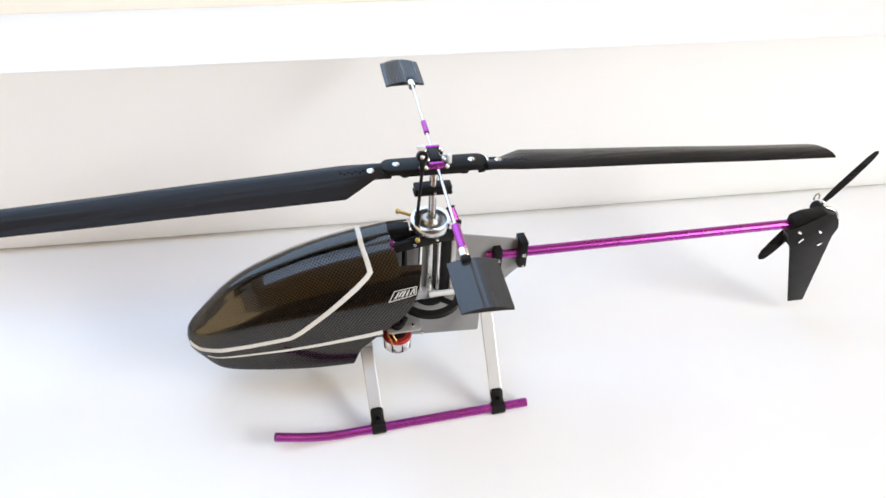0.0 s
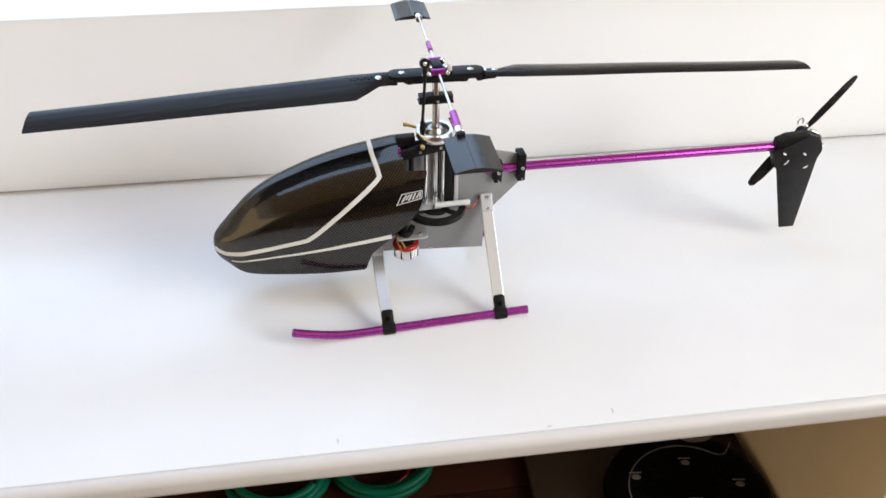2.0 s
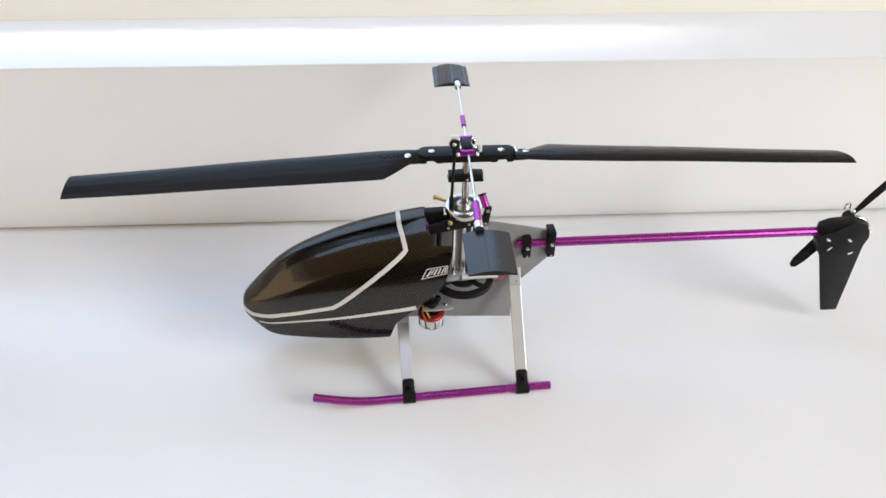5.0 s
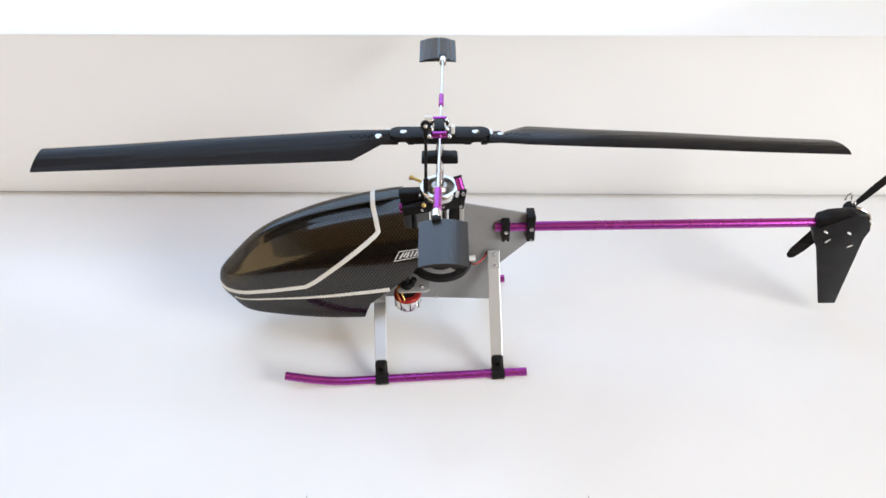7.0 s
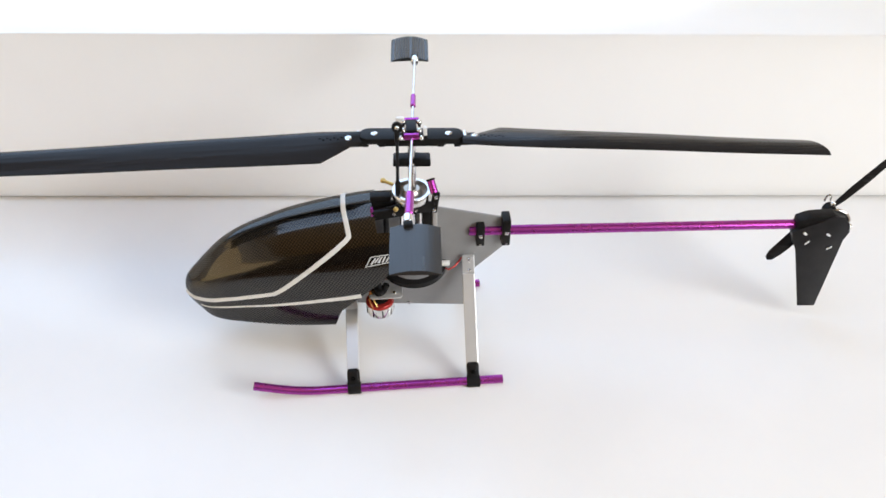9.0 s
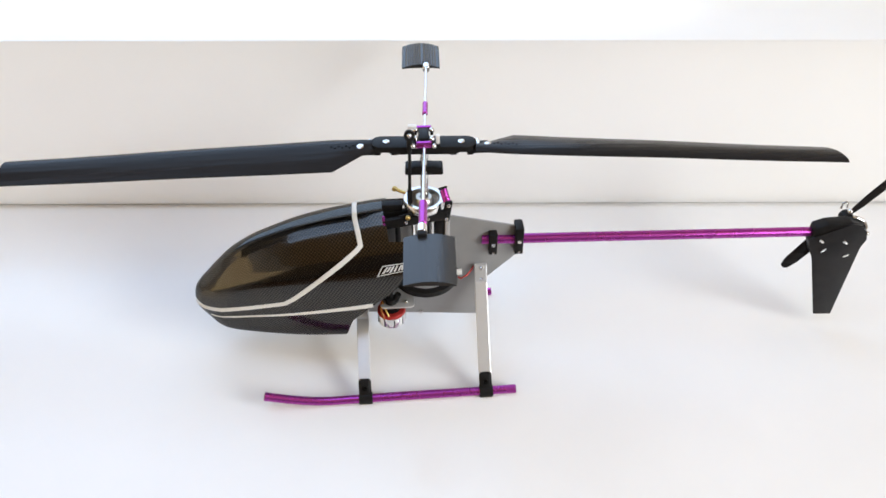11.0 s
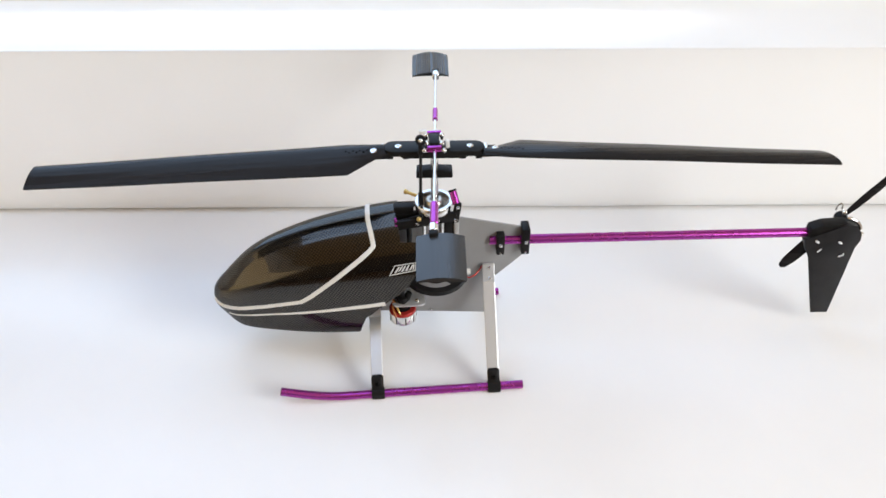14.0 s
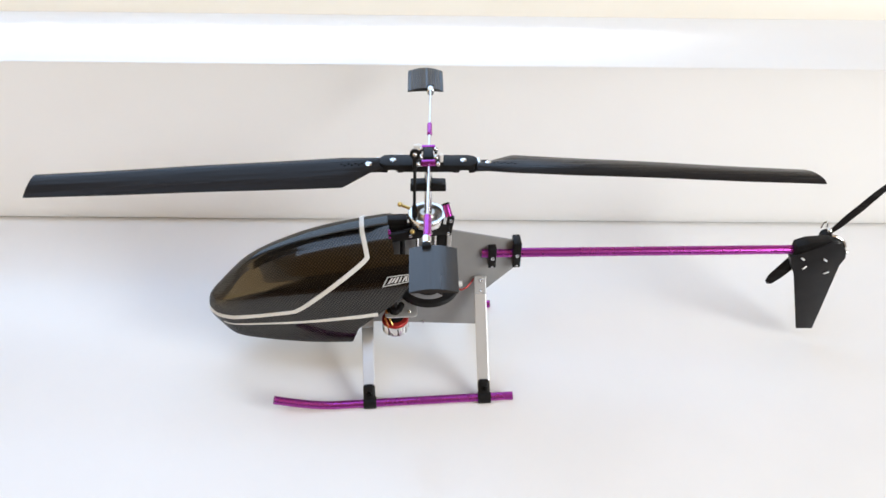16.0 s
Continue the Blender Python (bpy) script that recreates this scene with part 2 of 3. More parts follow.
# ---- the bench, the upstand behind it and the sill ----
X0, X1 = -1.3, 0.62
R = 0.0065
nose = [(-0.1105 - R * math.sin(a), -R + R * math.cos(a)) for a in np.linspace(0.03, math.pi / 2, 9)]
nose += [(-0.1105 - R, -0.0115)] + [(-0.1105 - R * math.cos(a), -0.0115 - R * math.sin(a)) for a in np.linspace(0.1, math.pi / 2, 7)]
bench = empty("bench", pose(0, 0, 0), "white laminate bench top with a rounded front edge", "shelf", "structure")
part("bench_top", swept([(0.26, 0.0), (-0.1090, 0.0), (-0.1096, -0.0005), (-0.1099, -0.0016), (-0.1107, -0.0017), (-0.1107, -0.018), (0.26, -0.018)], X0, X1), LAMINATE, bench)
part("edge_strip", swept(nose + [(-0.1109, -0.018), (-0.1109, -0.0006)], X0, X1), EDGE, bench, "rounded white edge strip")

curve = [(0.1985 + 0.0105 * (1 - math.sin(a)), 0.020 * (1 - math.cos(a))) for a in np.linspace(0, math.pi / 2, 12)]
curve += [(0.1985 + 0.0240 * f * f * (3 - 2 * f), 0.020 + 0.1228 * f) for f in np.linspace(0.06, 1.0, 20)]
upstand = part("wall_upstand", swept([(0.26, 0.0012)] + [(y, z + 0.0012) for y, z in curve] + [(0.26, 0.1440)], X0, X1), WHITE_PAINT)
tagged(upstand, "low white painted wall with a rounded foot behind the bench", "wall", kind="structure")
sill = part("window_sill", swept([(0.2229, 0.1441), (0.2227, 0.1446), (0.2237, 0.1452), (0.50, 0.1452), (0.50, 0.1441)], X0, X1), SILL)
tagged(sill, "bright white window sill on the low wall", "window sill", kind="structure")

# ---- the room ----
RX0, RX1, RY0, RY1, RZ0, RZ1 = -1.9, 1.6, -2.6, 0.5, -0.75, 1.75
floor = part("floor", box((RX1 - RX0 + 0.2, RY1 - RY0 + 0.2, 0.05), ((RX0 + RX1) / 2, (RY0 + RY1) / 2, RZ0 - 0.025)), PARQUET)
tagged(floor, "brown wooden floor of the room", "floor", kind="structure")
ceiling_mesh = bmesh.new()
for ax, bx, ay, by in ((RX0 - 0.1, RX1 + 0.1, RY0 - 0.1, -0.56), (RX0 - 0.1, RX1 + 0.1, 0.18, RY1 + 0.1), (RX0 - 0.1, -1.50, -0.56, 0.18), (0.20, RX1 + 0.1, -0.56, 0.18)):
    add(ceiling_mesh, box((bx - ax, by - ay, 0.05), ((ax + bx) / 2, (ay + by) / 2, RZ1 + 0.025)))
# unseen ceiling, tinted warm brown to give the canopy its gold reflection
ceiling = part("ceiling", ceiling_mesh, WARM_CEILING)
tagged(ceiling, "unseen ceiling tinted warm brown, with a roof window", "ceiling", kind="structure")


def wall_with_opening(name, length, height, opening, m, label, mat=None):
    """A wall 0.08 thick in x, z with an opening (x0, x1, z0, z1) through it."""
    x0, x1, z0, z1 = opening
    bm = bmesh.new()
    for ax, bx, az, bz in ((0, length, 0, z0), (0, length, z1, height), (0, x0, z0, z1), (x1, length, z0, z1)):
        if bx - ax > 1e-4 and bz - az > 1e-4:
            add(bm, box((bx - ax, 0.08, bz - az), ((ax + bx) / 2, 0, (az + bz) / 2)))
    bmesh.ops.remove_doubles(bm, verts=bm.verts, dist=1e-5)
    return tagged(part(name, bm, mat or ROOM, at=m), label, "wall", kind="structure")


wall_with_opening("wall_back", RX1 - RX0, RZ1 - RZ0, (0.75, 2.15, 0.93, 2.05), pose(RX0, RY1 + 0.04, RZ0), "plain wall with a wide window")
wall_with_opening("wall_right", RY1 - RY0, RZ1 - RZ0, (0.65, 2.15, 1.15, 2.15), pose(RX1 + 0.04, RY0, RZ0, 0, 0, 90), "plain wall with a side window")
wall_with_opening("wall_left", RY1 - RY0, RZ1 - RZ0, (0.20, 2.70, 0.75, 1.97), pose(RX0 - 0.04, RY0, RZ0, 0, 0, 90), "plain unseen wall with an opening for the warm fill")
# unseen wall, coloured dark so that the canopy's near side reflects little light
wall_with_opening("wall_front", RX1 - RX0, RZ1 - RZ0, (0, 0, 0, 0), pose(RX0, RY0 - 0.04, RZ0), "unseen wall kept dark for the canopy's reflections", DARK_WALL)

window = empty("window_1", pose(0, 0.316, 0.1454), "cream painted window frame over the sill", "window", "structure")
rail = [(0.0, 0.0)] + [(0.020 * (1 - math.cos(a)), 0.030 * math.sin(a)) for a in np.linspace(0.15, math.pi / 2, 9)] + [(0.024, 0.075), (0.050, 0.075), (0.050, 0.0)]
part("bottom_rail", swept(rail, X0, X1), FRAME, window)
part("jamb", box((0.065, 0.050, 0.340), (0.582, 0.024, 0.172), 0.004), BEIGE, window, "beige wooden jamb")

# ---- the model helicopter ----
HELI = pose(0.0405, 0.0455, 0, 0, 0, 4.0)
heli = empty("model_helicopter", HELI, "black and purple model helicopter standing on a white bench", "model helicopter")

# canopy: stations from the nose backwards, and the outline of one side from keel to crown
NOSE = -0.1557
STATION = [-0.1557, -0.1546, -0.1512, -0.1460, -0.1400, -0.1270, -0.1130, -0.0980, -0.0800, -0.0615, -0.0440, -0.0280, -0.0050]
HALF_WIDTH = [0.0, 0.0055, 0.0105, 0.0145, 0.0176, 0.0220, 0.0250, 0.0276, 0.0300, 0.0316, 0.0324, 0.0324, 0.0318]
RIDGE = [0.0486, 0.0536, 0.0588, 0.0645, 0.0712, 0.0840, 0.0932, 0.1000, 0.1068, 0.1118, 0.1152, 0.1178, 0.1192]
KEEL = [0.0472, 0.0420, 0.0384, 0.0361, 0.0341, 0.0328, 0.0328, 0.0328, 0.0330, 0.0338, 0.0346, 0.0350, 0.0350]
TURN = [0, 20, 34, 42, 58, 76, 90, 102, 112, 121, 130, 146, 155, 163.5, 165, 172, 180]
ACROSS = [0, 0.60, 0.88, 0.955, 0.99, 1.0, 1.0, 0.985, 0.94, 0.85, 0.71, 0.47, 0.330, 0.198, 0.180, 0.096, 0]
UP = [-0.035, -0.033, -0.02, 0, 0.15, 0.35, 0.50, 0.62, 0.71, 0.778, 0.838, 0.926, 0.964, 0.999, 1.002, 1.011, 1.016]
SEAM = 164.25  # the seam between the crown strip and each side


def glide(x, xs, ys):
    """A smooth curve through points that never overshoots."""
    k = min(max(int(np.searchsorted(xs, x)) - 1, 0), len(xs) - 2)

    def slope(i):
        if i == 0 or i == len(xs) - 1:
            a = 0 if i == 0 else i - 1
            return (ys[a + 1] - ys[a]) / (xs[a + 1] - xs[a])
        h0, h1 = xs[i] - xs[i - 1], xs[i + 1] - xs[i]
        d0, d1 = (ys[i] - ys[i - 1]) / h0, (ys[i + 1] - ys[i]) / h1
        return 0.0 if d0 * d1 <= 0 else 3 * (h0 + h1) / ((2 * h1 + h0) / d0 + (h1 + 2 * h0) / d1)

    h = xs[k + 1] - xs[k]
    t = (x - xs[k]) / h
    return ((2 * t ** 3 - 3 * t ** 2 + 1) * ys[k] + (t ** 3 - 2 * t ** 2 + t) * h * slope(k)
            + (3 * t ** 2 - 2 * t ** 3) * ys[k + 1] + (t ** 3 - t ** 2) * h * slope(k + 1))


def section(x):
    """Half width, ridge height and keel height of the pod at x, and how far it has left the round nose."""
    r = min(max((x - NOSE) / 0.021, 0.0), 1.0)
    return glide(x, STATION, HALF_WIDTH), glide(x, STATION, RIDGE), glide(x, STATION, KEEL), r * r * (3 - 2 * r)


def outline(degrees):
    d = degrees % 360
    sign = -1 if d <= 180 else 1
    d = d if d <= 180 else 360 - d
    dip = 0.0050 * max(0.0, 1 - abs(d - SEAM) / 0.5)
    return sign, glide(d, TURN, ACROSS), glide(d, TURN, UP) - dip, math.sin(radians(d)), 0.47 - 0.53 * math.cos(radians(d)) - dip


def place(sec, out_line, x):
    w, top, low, r = sec
    sign, a, f, ra, rf = out_line
    a, f = ra + (a - ra) * r, rf + (f - rf) * r
    return Vector((x, 0.0095 - 0.02 * (x + 0.05) + sign * a * w, low + f * (top - low)))


def skin(x, degrees):
    """A place on the pod; degrees go from the keel (0) up the near side to the crown (180) and down the far side (360)."""
    return place(section(x), outline(degrees), x)


def outward(x, degrees):
    a = skin(x + 0.0008, degrees) - skin(x - 0.0002, degrees)
    b = skin(x, degrees + 1.5) - skin(x, degrees - 1.5)
    return b.cross(a).normalized() * -1


EDGE_A = [0, 38, 43, 50, 60, 67, 74, 81, 88, 96, 104, 112, 120, 129, 131, 131.8, 147, 150, 160, 180]
EDGE_X = [-0.0560, -0.0555, -0.0540, -0.0525, -0.0492, -0.0420, -0.0345, -0.0262, -0.0198, -0.0160, -0.0138, -0.0128, -0.0112, -0.0095, -0.0102, -0.0235, -0.0245, -0.0248, -0.0262, -0.0262]


def rear_edge(degrees):
    d = degrees % 360
    return float(np.interp(d if d <= 180 else 360 - d, EDGE_A, EDGE_X))


def canopy():
    lengthwise = 64
    turns = sorted({2.5 * k for k in range(144)} | {a for d in (SEAM - 0.5, SEAM, SEAM + 0.5, 131.8) for a in (d, 360 - d)})
    around = len(turns)
    bm = bmesh.new()
    uv = bm.loops.layers.uv.new("weave")
    tip = bm.verts.new((NOSE, 0.0095 - 0.02 * (NOSE + 0.05), 0.0485))
    grid, flat = [], {tip: (0.0, 0.0)}
    lines = [outline(d) for d in turns]
    around_length = 0.0
    for k in range(around):
        end = rear_edge(turns[k])
        xs = [NOSE + (end - NOSE) * (i / lengthwise) ** 1.8 for i in range(1, lengthwise + 1)]
        grid.append([bm.verts.new(place(section(x), lines[k], x)) for x in xs])
        run, last = 0.0, tip
        for i, v in enumerate(grid[-1]):
            run, last = run + (v.co - last.co).length, v
            flat[v] = (run, around_length)
        around_length += 0.0 if k == around - 1 else (place(section(-0.08), lines[k + 1], -0.08) - place(section(-0.08), lines[k], -0.08)).length
    for k in range(around):
        a, b = grid[k], grid[(k + 1) % around]
        faces = [bm.faces.new((tip, b[0], a[0]))]
        faces += [bm.faces.new((a[i], b[i], b[i + 1], a[i + 1])) for i in range(lengthwise - 1)]
        for f in faces:
            for loop in f.loops:
                u, v = flat[loop.vert]
                if k == around - 1 and loop.vert in b:
                    v = flat[a[b.index(loop.vert)]][1]
                loop[uv].uv = (u, v)
    return bm


shell = part("canopy", canopy(), WEAVE, heli, "glossy black carbon weave canopy")
thick = shell.modifiers.new("thickness", "SOLIDIFY")
thick.thickness, thick.offset = 0.0009, -1.0
shell.data.materials.append(BLACK)
thick.material_offset = 1


def band(points, steps=14, out=0.0005):
    """A raised stripe on the pod along (x, degrees, width) points."""
    path = []
    for (xa, da, wa), (xb, db, wb) in zip(points, points[1:]):
        path += [(xa + (xb - xa) * k / steps, da + (db - da) * k / steps, wa + (wb - wa) * k / steps) for k in range(steps)]
    path.append(points[-1])
    bm = bmesh.new()
    rows = []
    for i, (x, d, w) in enumerate(path):
        xa, da, _ = path[max(i - 1, 0)]
        xb, db, _ = path[min(i + 1, len(path) - 1)]
        t = (skin(xb, db) - skin(xa, da)).normalized()
        nrm = outward(x, d)
        p = skin(x, d) + nrm * out
        side = nrm.cross(t).normalized()
        rows.append([bm.verts.new(p + side * w * u / 2 - nrm * o) for u, o in ((-1, 0.0009), (-0.85, 0.0001), (0, -0.0001), (0.85, 0.0001), (1, 0.0009))])
    for a, b in zip(rows, rows[1:]):
        for k in range(4):
            bm.faces.new((a[k], a[k + 1], b[k + 1], b[k]))
    return bm


for sign in (1, -1):
    way = [(-0.0444, 180, 0.0034), (-0.0442, 160, 0.0034), (-0.0426, 145, 0.0034), (-0.0412, 131.5, 0.0034), (-0.0436, 128, 0.0034), (-0.0645, 107.5, 0.0034), (-0.0860, 87, 0.0034), (-0.0921, 82.5, 0.0033),
           (-0.1163, 79.5, 0.0032), (-0.1360, 79.5, 0.0034), (-0.1480, 84, 0.0034), (-0.1520, 92, 0.0032), (-0.1538, 100, 0.0030)]
    part("stripe", band([(x, d * sign, w) for x, d, w in way]), STRIPE, shell, "raised cream stripe")
    low = [(-0.1440, 64, 0.0008), (-0.1319, 67, 0.0011), (-0.0995, 69, 0.0017), (-0.0663, 71.5, 0.0028), (-0.0356, 73.5, 0.0036)]
    part("stripe", band([(x, d * sign, w) for x, d, w in low]), STRIPE, shell, "thin cream lower stripe")


# the badge: an outlined slanted plate with plain bars for the emblem
def badge_place(u, v):
    """u from 0 to 1 along the badge, v from 0 to 1 up it."""
    x = -0.0322 + 0.0176 * u + 0.0040 * v * (1 - 0.8 * u)
    d = 101.5 + 3.3 * u + (10 - 2.0 * u) * v
    return skin(x, d) + outward(x, d) * 0.0004


def patch(corners, steps=8):
    bm = bmesh.new()
    (a, b, c, d) = corners
    rows = []
    for i in range(steps + 1):
        f = i / steps
        lo = (a[0] + (b[0] - a[0]) * f, a[1] + (b[1] - a[1]) * f)
        hi = (d[0] + (c[0] - d[0]) * f, d[1] + (c[1] - d[1]) * f)
        rows.append([bm.verts.new(badge_place(*lo)), bm.verts.new(badge_place(*hi))])
    for p, q in zip(rows, rows[1:]):
        bm.faces.new((p[0], q[0], q[1], p[1]))
    return bm


badge = bmesh.new()
for c in (((0, 0), (1, 0), (1, 0.10), (0, 0.10)), ((0, 0.9), (1, 0.9), (1, 1), (0, 1)), ((0, 0.1), (0.05, 0.1), (0.05, 0.9), (0, 0.9)), ((0.96, 0.1), (1, 0.1), (1, 0.9), (0.96, 0.9)),
          ((0.15, 0.2), (0.24, 0.2), (0.30, 0.8), (0.21, 0.8)), ((0.28, 0.3), (0.36, 0.3), (0.44, 0.8), (0.36, 0.8)), ((0.42, 0.2), (0.51, 0.2), (0.56, 0.8), (0.47, 0.8)),
          ((0.58, 0.2), (0.66, 0.2), (0.71, 0.8), (0.63, 0.8)), ((0.72, 0.2), (0.80, 0.2), (0.88, 0.8), (0.82, 0.8)), ((0.86, 0.2), (0.93, 0.2), (0.93, 0.8), (0.87, 0.8))):
    add(badge, patch(c))
part("badge", badge, PRINT, shell, "pale slanted emblem of plain bars")

# frame plate, boom, clamps
PY = 0.0045
plate_outline = [(-0.046, 0.0300), (0.0364, 0.0224), (0.0370, 0.0548), (0.0415, 0.0568), (0.0625, 0.0780), (0.0625, 0.0990), (0.0105, 0.1120), (-0.020, 0.1120), (-0.046, 0.086)]
part("frame_plate", slab(plate_outline, 0.0016, pose(0, PY, 0) @ UPRIGHT, 0.0003), PLATE, heli, "grey metal side plate")
part("screw", screw((-0.0036, 0.0037, 0.0274), (0, -1, 0), 0.0016), STEEL, heli)
B0, B1 = (0.0368, 0.0038, 0.0900), (0.264, 0.0038, 0.0826)
part("tail_boom", tube(B0, B1, 0.0033, 0.0008), PURPLE, heli, "purple anodised tail boom tube")
for x, h, zc in ((0.0440, 0.0165, 0.0890), (0.0610, 0.0212, 0.0908)):
    clamp = part("boom_clamp", box((0.0055, 0.0110, h), (x, 0.0035, zc), 0.0008), BLACK, heli, "black boom clamp block")
    part("screw", screw((x, -0.0021, zc + 0.0005), (0, -1, 0), 0.0015), STEEL, clamp)
    part("screw", screw((x, -0.0021, zc - h * 0.38), (0, -1, 0), 0.0009), STEEL, clamp)

# landing gear
for sign in (-1, 1):
    inward = Vector((0, 0 if sign < 0 else -0.0045, 0))
    pts = [(-0.1092, sign * 0.0522, 0.0122), (-0.1030, sign * 0.0522, 0.0104), (-0.0930, sign * 0.0522, 0.0076), (-0.0840, sign * 0.0520, 0.0054), (-0.0760, sign * 0.0518, 0.0040),
           (-0.0680, sign * 0.0516, 0.0032), (-0.0560, sign * 0.0513, 0.0030), (-0.0300, sign * 0.0509, 0.0030), (0.0565 if sign < 0 else 0.0515, sign * 0.0502, 0.0030)]
    part("skid", pipe([Vector(p) + inward for p in pts], 0.0029, 18, 0.72), PURPLE, heli, "purple skid tube turned up at its front")
    for x, zb, yb in ((-0.0437, 0.0335, 0.0065), (0.0365, 0.0590, 0.0040)):
        top = 0.0420 if x < 0 else 0.0708
        strut = bmesh.new()
        foot = Vector((x - 0.0003, sign * 0.0488, 0.0075)) + inward
        knee = Vector((x, -yb if sign < 0 else yb + 0.007, zb))
        head = Vector((x, (-0.0030 if x < 0 else 0.0012) if sign < 0 else 0.0100, top))
        rows = []
        for p, n in ((head, Vector((0, sign, 0))), (knee + Vector((0, 0, 0.002)), Vector((0, sign, 0.1))), (knee, Vector((0, sign, 0.5)).normalized()), (foot, (foot - knee).cross(Vector((1, 0, 0))).normalized() * -sign)):
            n = n.normalized() * 0.0009
            if n.z < 0:
                n = -n
            rows.append([strut.verts.new(p + Vector((u, 0, 0)) + n * s) for u, s in ((-0.0042, -1), (0.0042, -1), (0.0042, 1), (-0.0042, 1))])
        for a, b in zip(rows, rows[1:]):
            for k in range(4):
                strut.faces.new((a[k], a[(k + 1) % 4], b[(k + 1) % 4], b[k]))
        strut.faces.new(rows[0])
        strut.faces.new(rows[-1])
        bmesh.ops.bevel(strut, geom=[e for e in strut.edges if abs((e.verts[0].co - e.verts[1].co).normalized().x) < 0.5], offset=0.0004, segments=1, profile=0.5, affect="EDGES")
        bmesh.ops.bevel(strut, geom=[e for e in strut.edges if min(v.co.x for v in e.verts) > x + 0.0030 and e.calc_length() > 0.01], offset=0.0003, segments=1, profile=0.5, affect="EDGES")
        leg = part("landing_strut", strut, BRUSHED, heli, "bent flat aluminium strut")
        for f in leg.data.polygons:
            f.use_smooth = False
        if x > 0:
            for dz in (0.0688, 0.0616):
                part("screw", screw((x + 0.0004, (0.0002 - 0.44 * (0.0708 - dz)) if sign < 0 else 0.0108, dz), (0, sign, 0), 0.0016), STEEL, leg)
        clip = bmesh.new()
        add(clip, rod(Vector((x - 0.0045, sign * 0.0506, 0.0031)) + inward, Vector((x + 0.0045, sign * 0.0506, 0.0031)) + inward, 0.0044, 20, 0.0006))
        add(clip, box((0.0084, 0.0048, 0.0135), (0, 0, 0), 0.0022, 4), Matrix.Translation(Vector((x - 0.0002, sign * 0.0477, 0.0090)) + inward) @ pose(0, 0, 0, sign * 32, 0, 0))
        clamp = part("skid_clamp", clip, BLACK, heli, "black clip holding the skid")
        out = Vector((0, sign * 0.85, 0.53))
        part("screw", screw(Vector((x - 0.0002, sign * 0.0477, 0.0100)) + inward + out * 0.0022, out, 0.0016, 0.0008), GLOSS_BLACK, clamp, "black screw head")

# tail fin, its twin cheek and the tail rotor
fin_outline = [(0.2590, 0.0730), (0.2565, 0.0815), (0.2835, 0.0930), (0.2900, 0.0915), (0.2950, 0.0865), (0.2972, 0.0790), (0.2948, 0.0720), (0.2925, 0.0098), (0.2798, 0.0105), (0.2632, 0.0650)]
fin = part("tail_fin", slab(fin_outline, 0.0012, pose(0, -0.0028, 0) @ UPRIGHT, 0.0002), FIN, heli, "black tapered vertical fin plate")
for p, lean in (((0.2652, 0.0803), -52), ((0.2687, 0.0722), 44), ((0.2821, 0.0784), -52), ((0.2861, 0.0665), 64)):
    part("screw", slab(rounded(0.0017, 0.0044, 0.0008), 0.0014, Matrix.Translation((p[0], -0.0038, p[1])) @ pose(0, 0, 0, 0, lean, 0) @ UPRIGHT, 0.0003), CHROME, fin, "bright elongated screw head")
part("gearbox", slab([(0.2590, 0.0770), (0.2600, 0.0895), (0.2680, 0.0925), (0.2840, 0.0930), (0.2930, 0.0900), (0.2950, 0.0780), (0.2900, 0.0650), (0.2640, 0.0650)], 0.0085, pose(0, 0.0023, 0) @ UPRIGHT, 0.0006),
     BLACK, heli, "black tail gear housing")
HUB = Vector((0.2875, 0.0130, 0.0868))
part("tail_shaft", rod(HUB - Vector((0, 0.008, 0)), HUB + Vector((0, 0.004, 0)), 0.0015), STEEL, heli)
part("tail_hub", rod(HUB - Vector((0, 0.003, 0)), HUB + Vector((0, 0.003, 0)), 0.0042), BLACK, heli)


def tail_blade(tip, lean):
    d = tip - HUB
    length = d.length
    x = d.normalized()
    y = Vector((0, 1, 0))
    m = Matrix.Translation(HUB) @ Matrix((x, y.cross(x) * -1, y)).transposed().to_4x4() @ pose(0, 0, 0, 14 * lean, 0, 0)
    outline = [(0.004, -0.0022), (0.012, -0.0040), (0.030, -0.0048), (length - 0.006, -0.0038), (length - 0.001, -0.0022), (length, 0.0), (length - 0.002, 0.0022), (length - 0.010, 0.0034), (0.020, 0.0038),
               (0.010, 0.0030), (0.004, 0.0022)]
    return slab([(x, y * (0.66 if lean > 0 else 1.15)) for x, y in outline], 0.0012, m, 0.0003)


for tip, lean in ((Vector((0.3205, 0.0136, 0.1308)), 1), (Vector((0.2545, 0.0130, 0.0428)), -1)):
    part("tail_blade", tail_blade(tip, lean), BLADE, heli, "black tail rotor blade")

# main rotor
RC = Vector((0.0, 0.0040, 0.1655))
RHEAD = Matrix.Translation(RC) @ pose(0, 0, 0, 0, 0, -3.4)


def rotor(p):
    return RHEAD @ Vector(p)


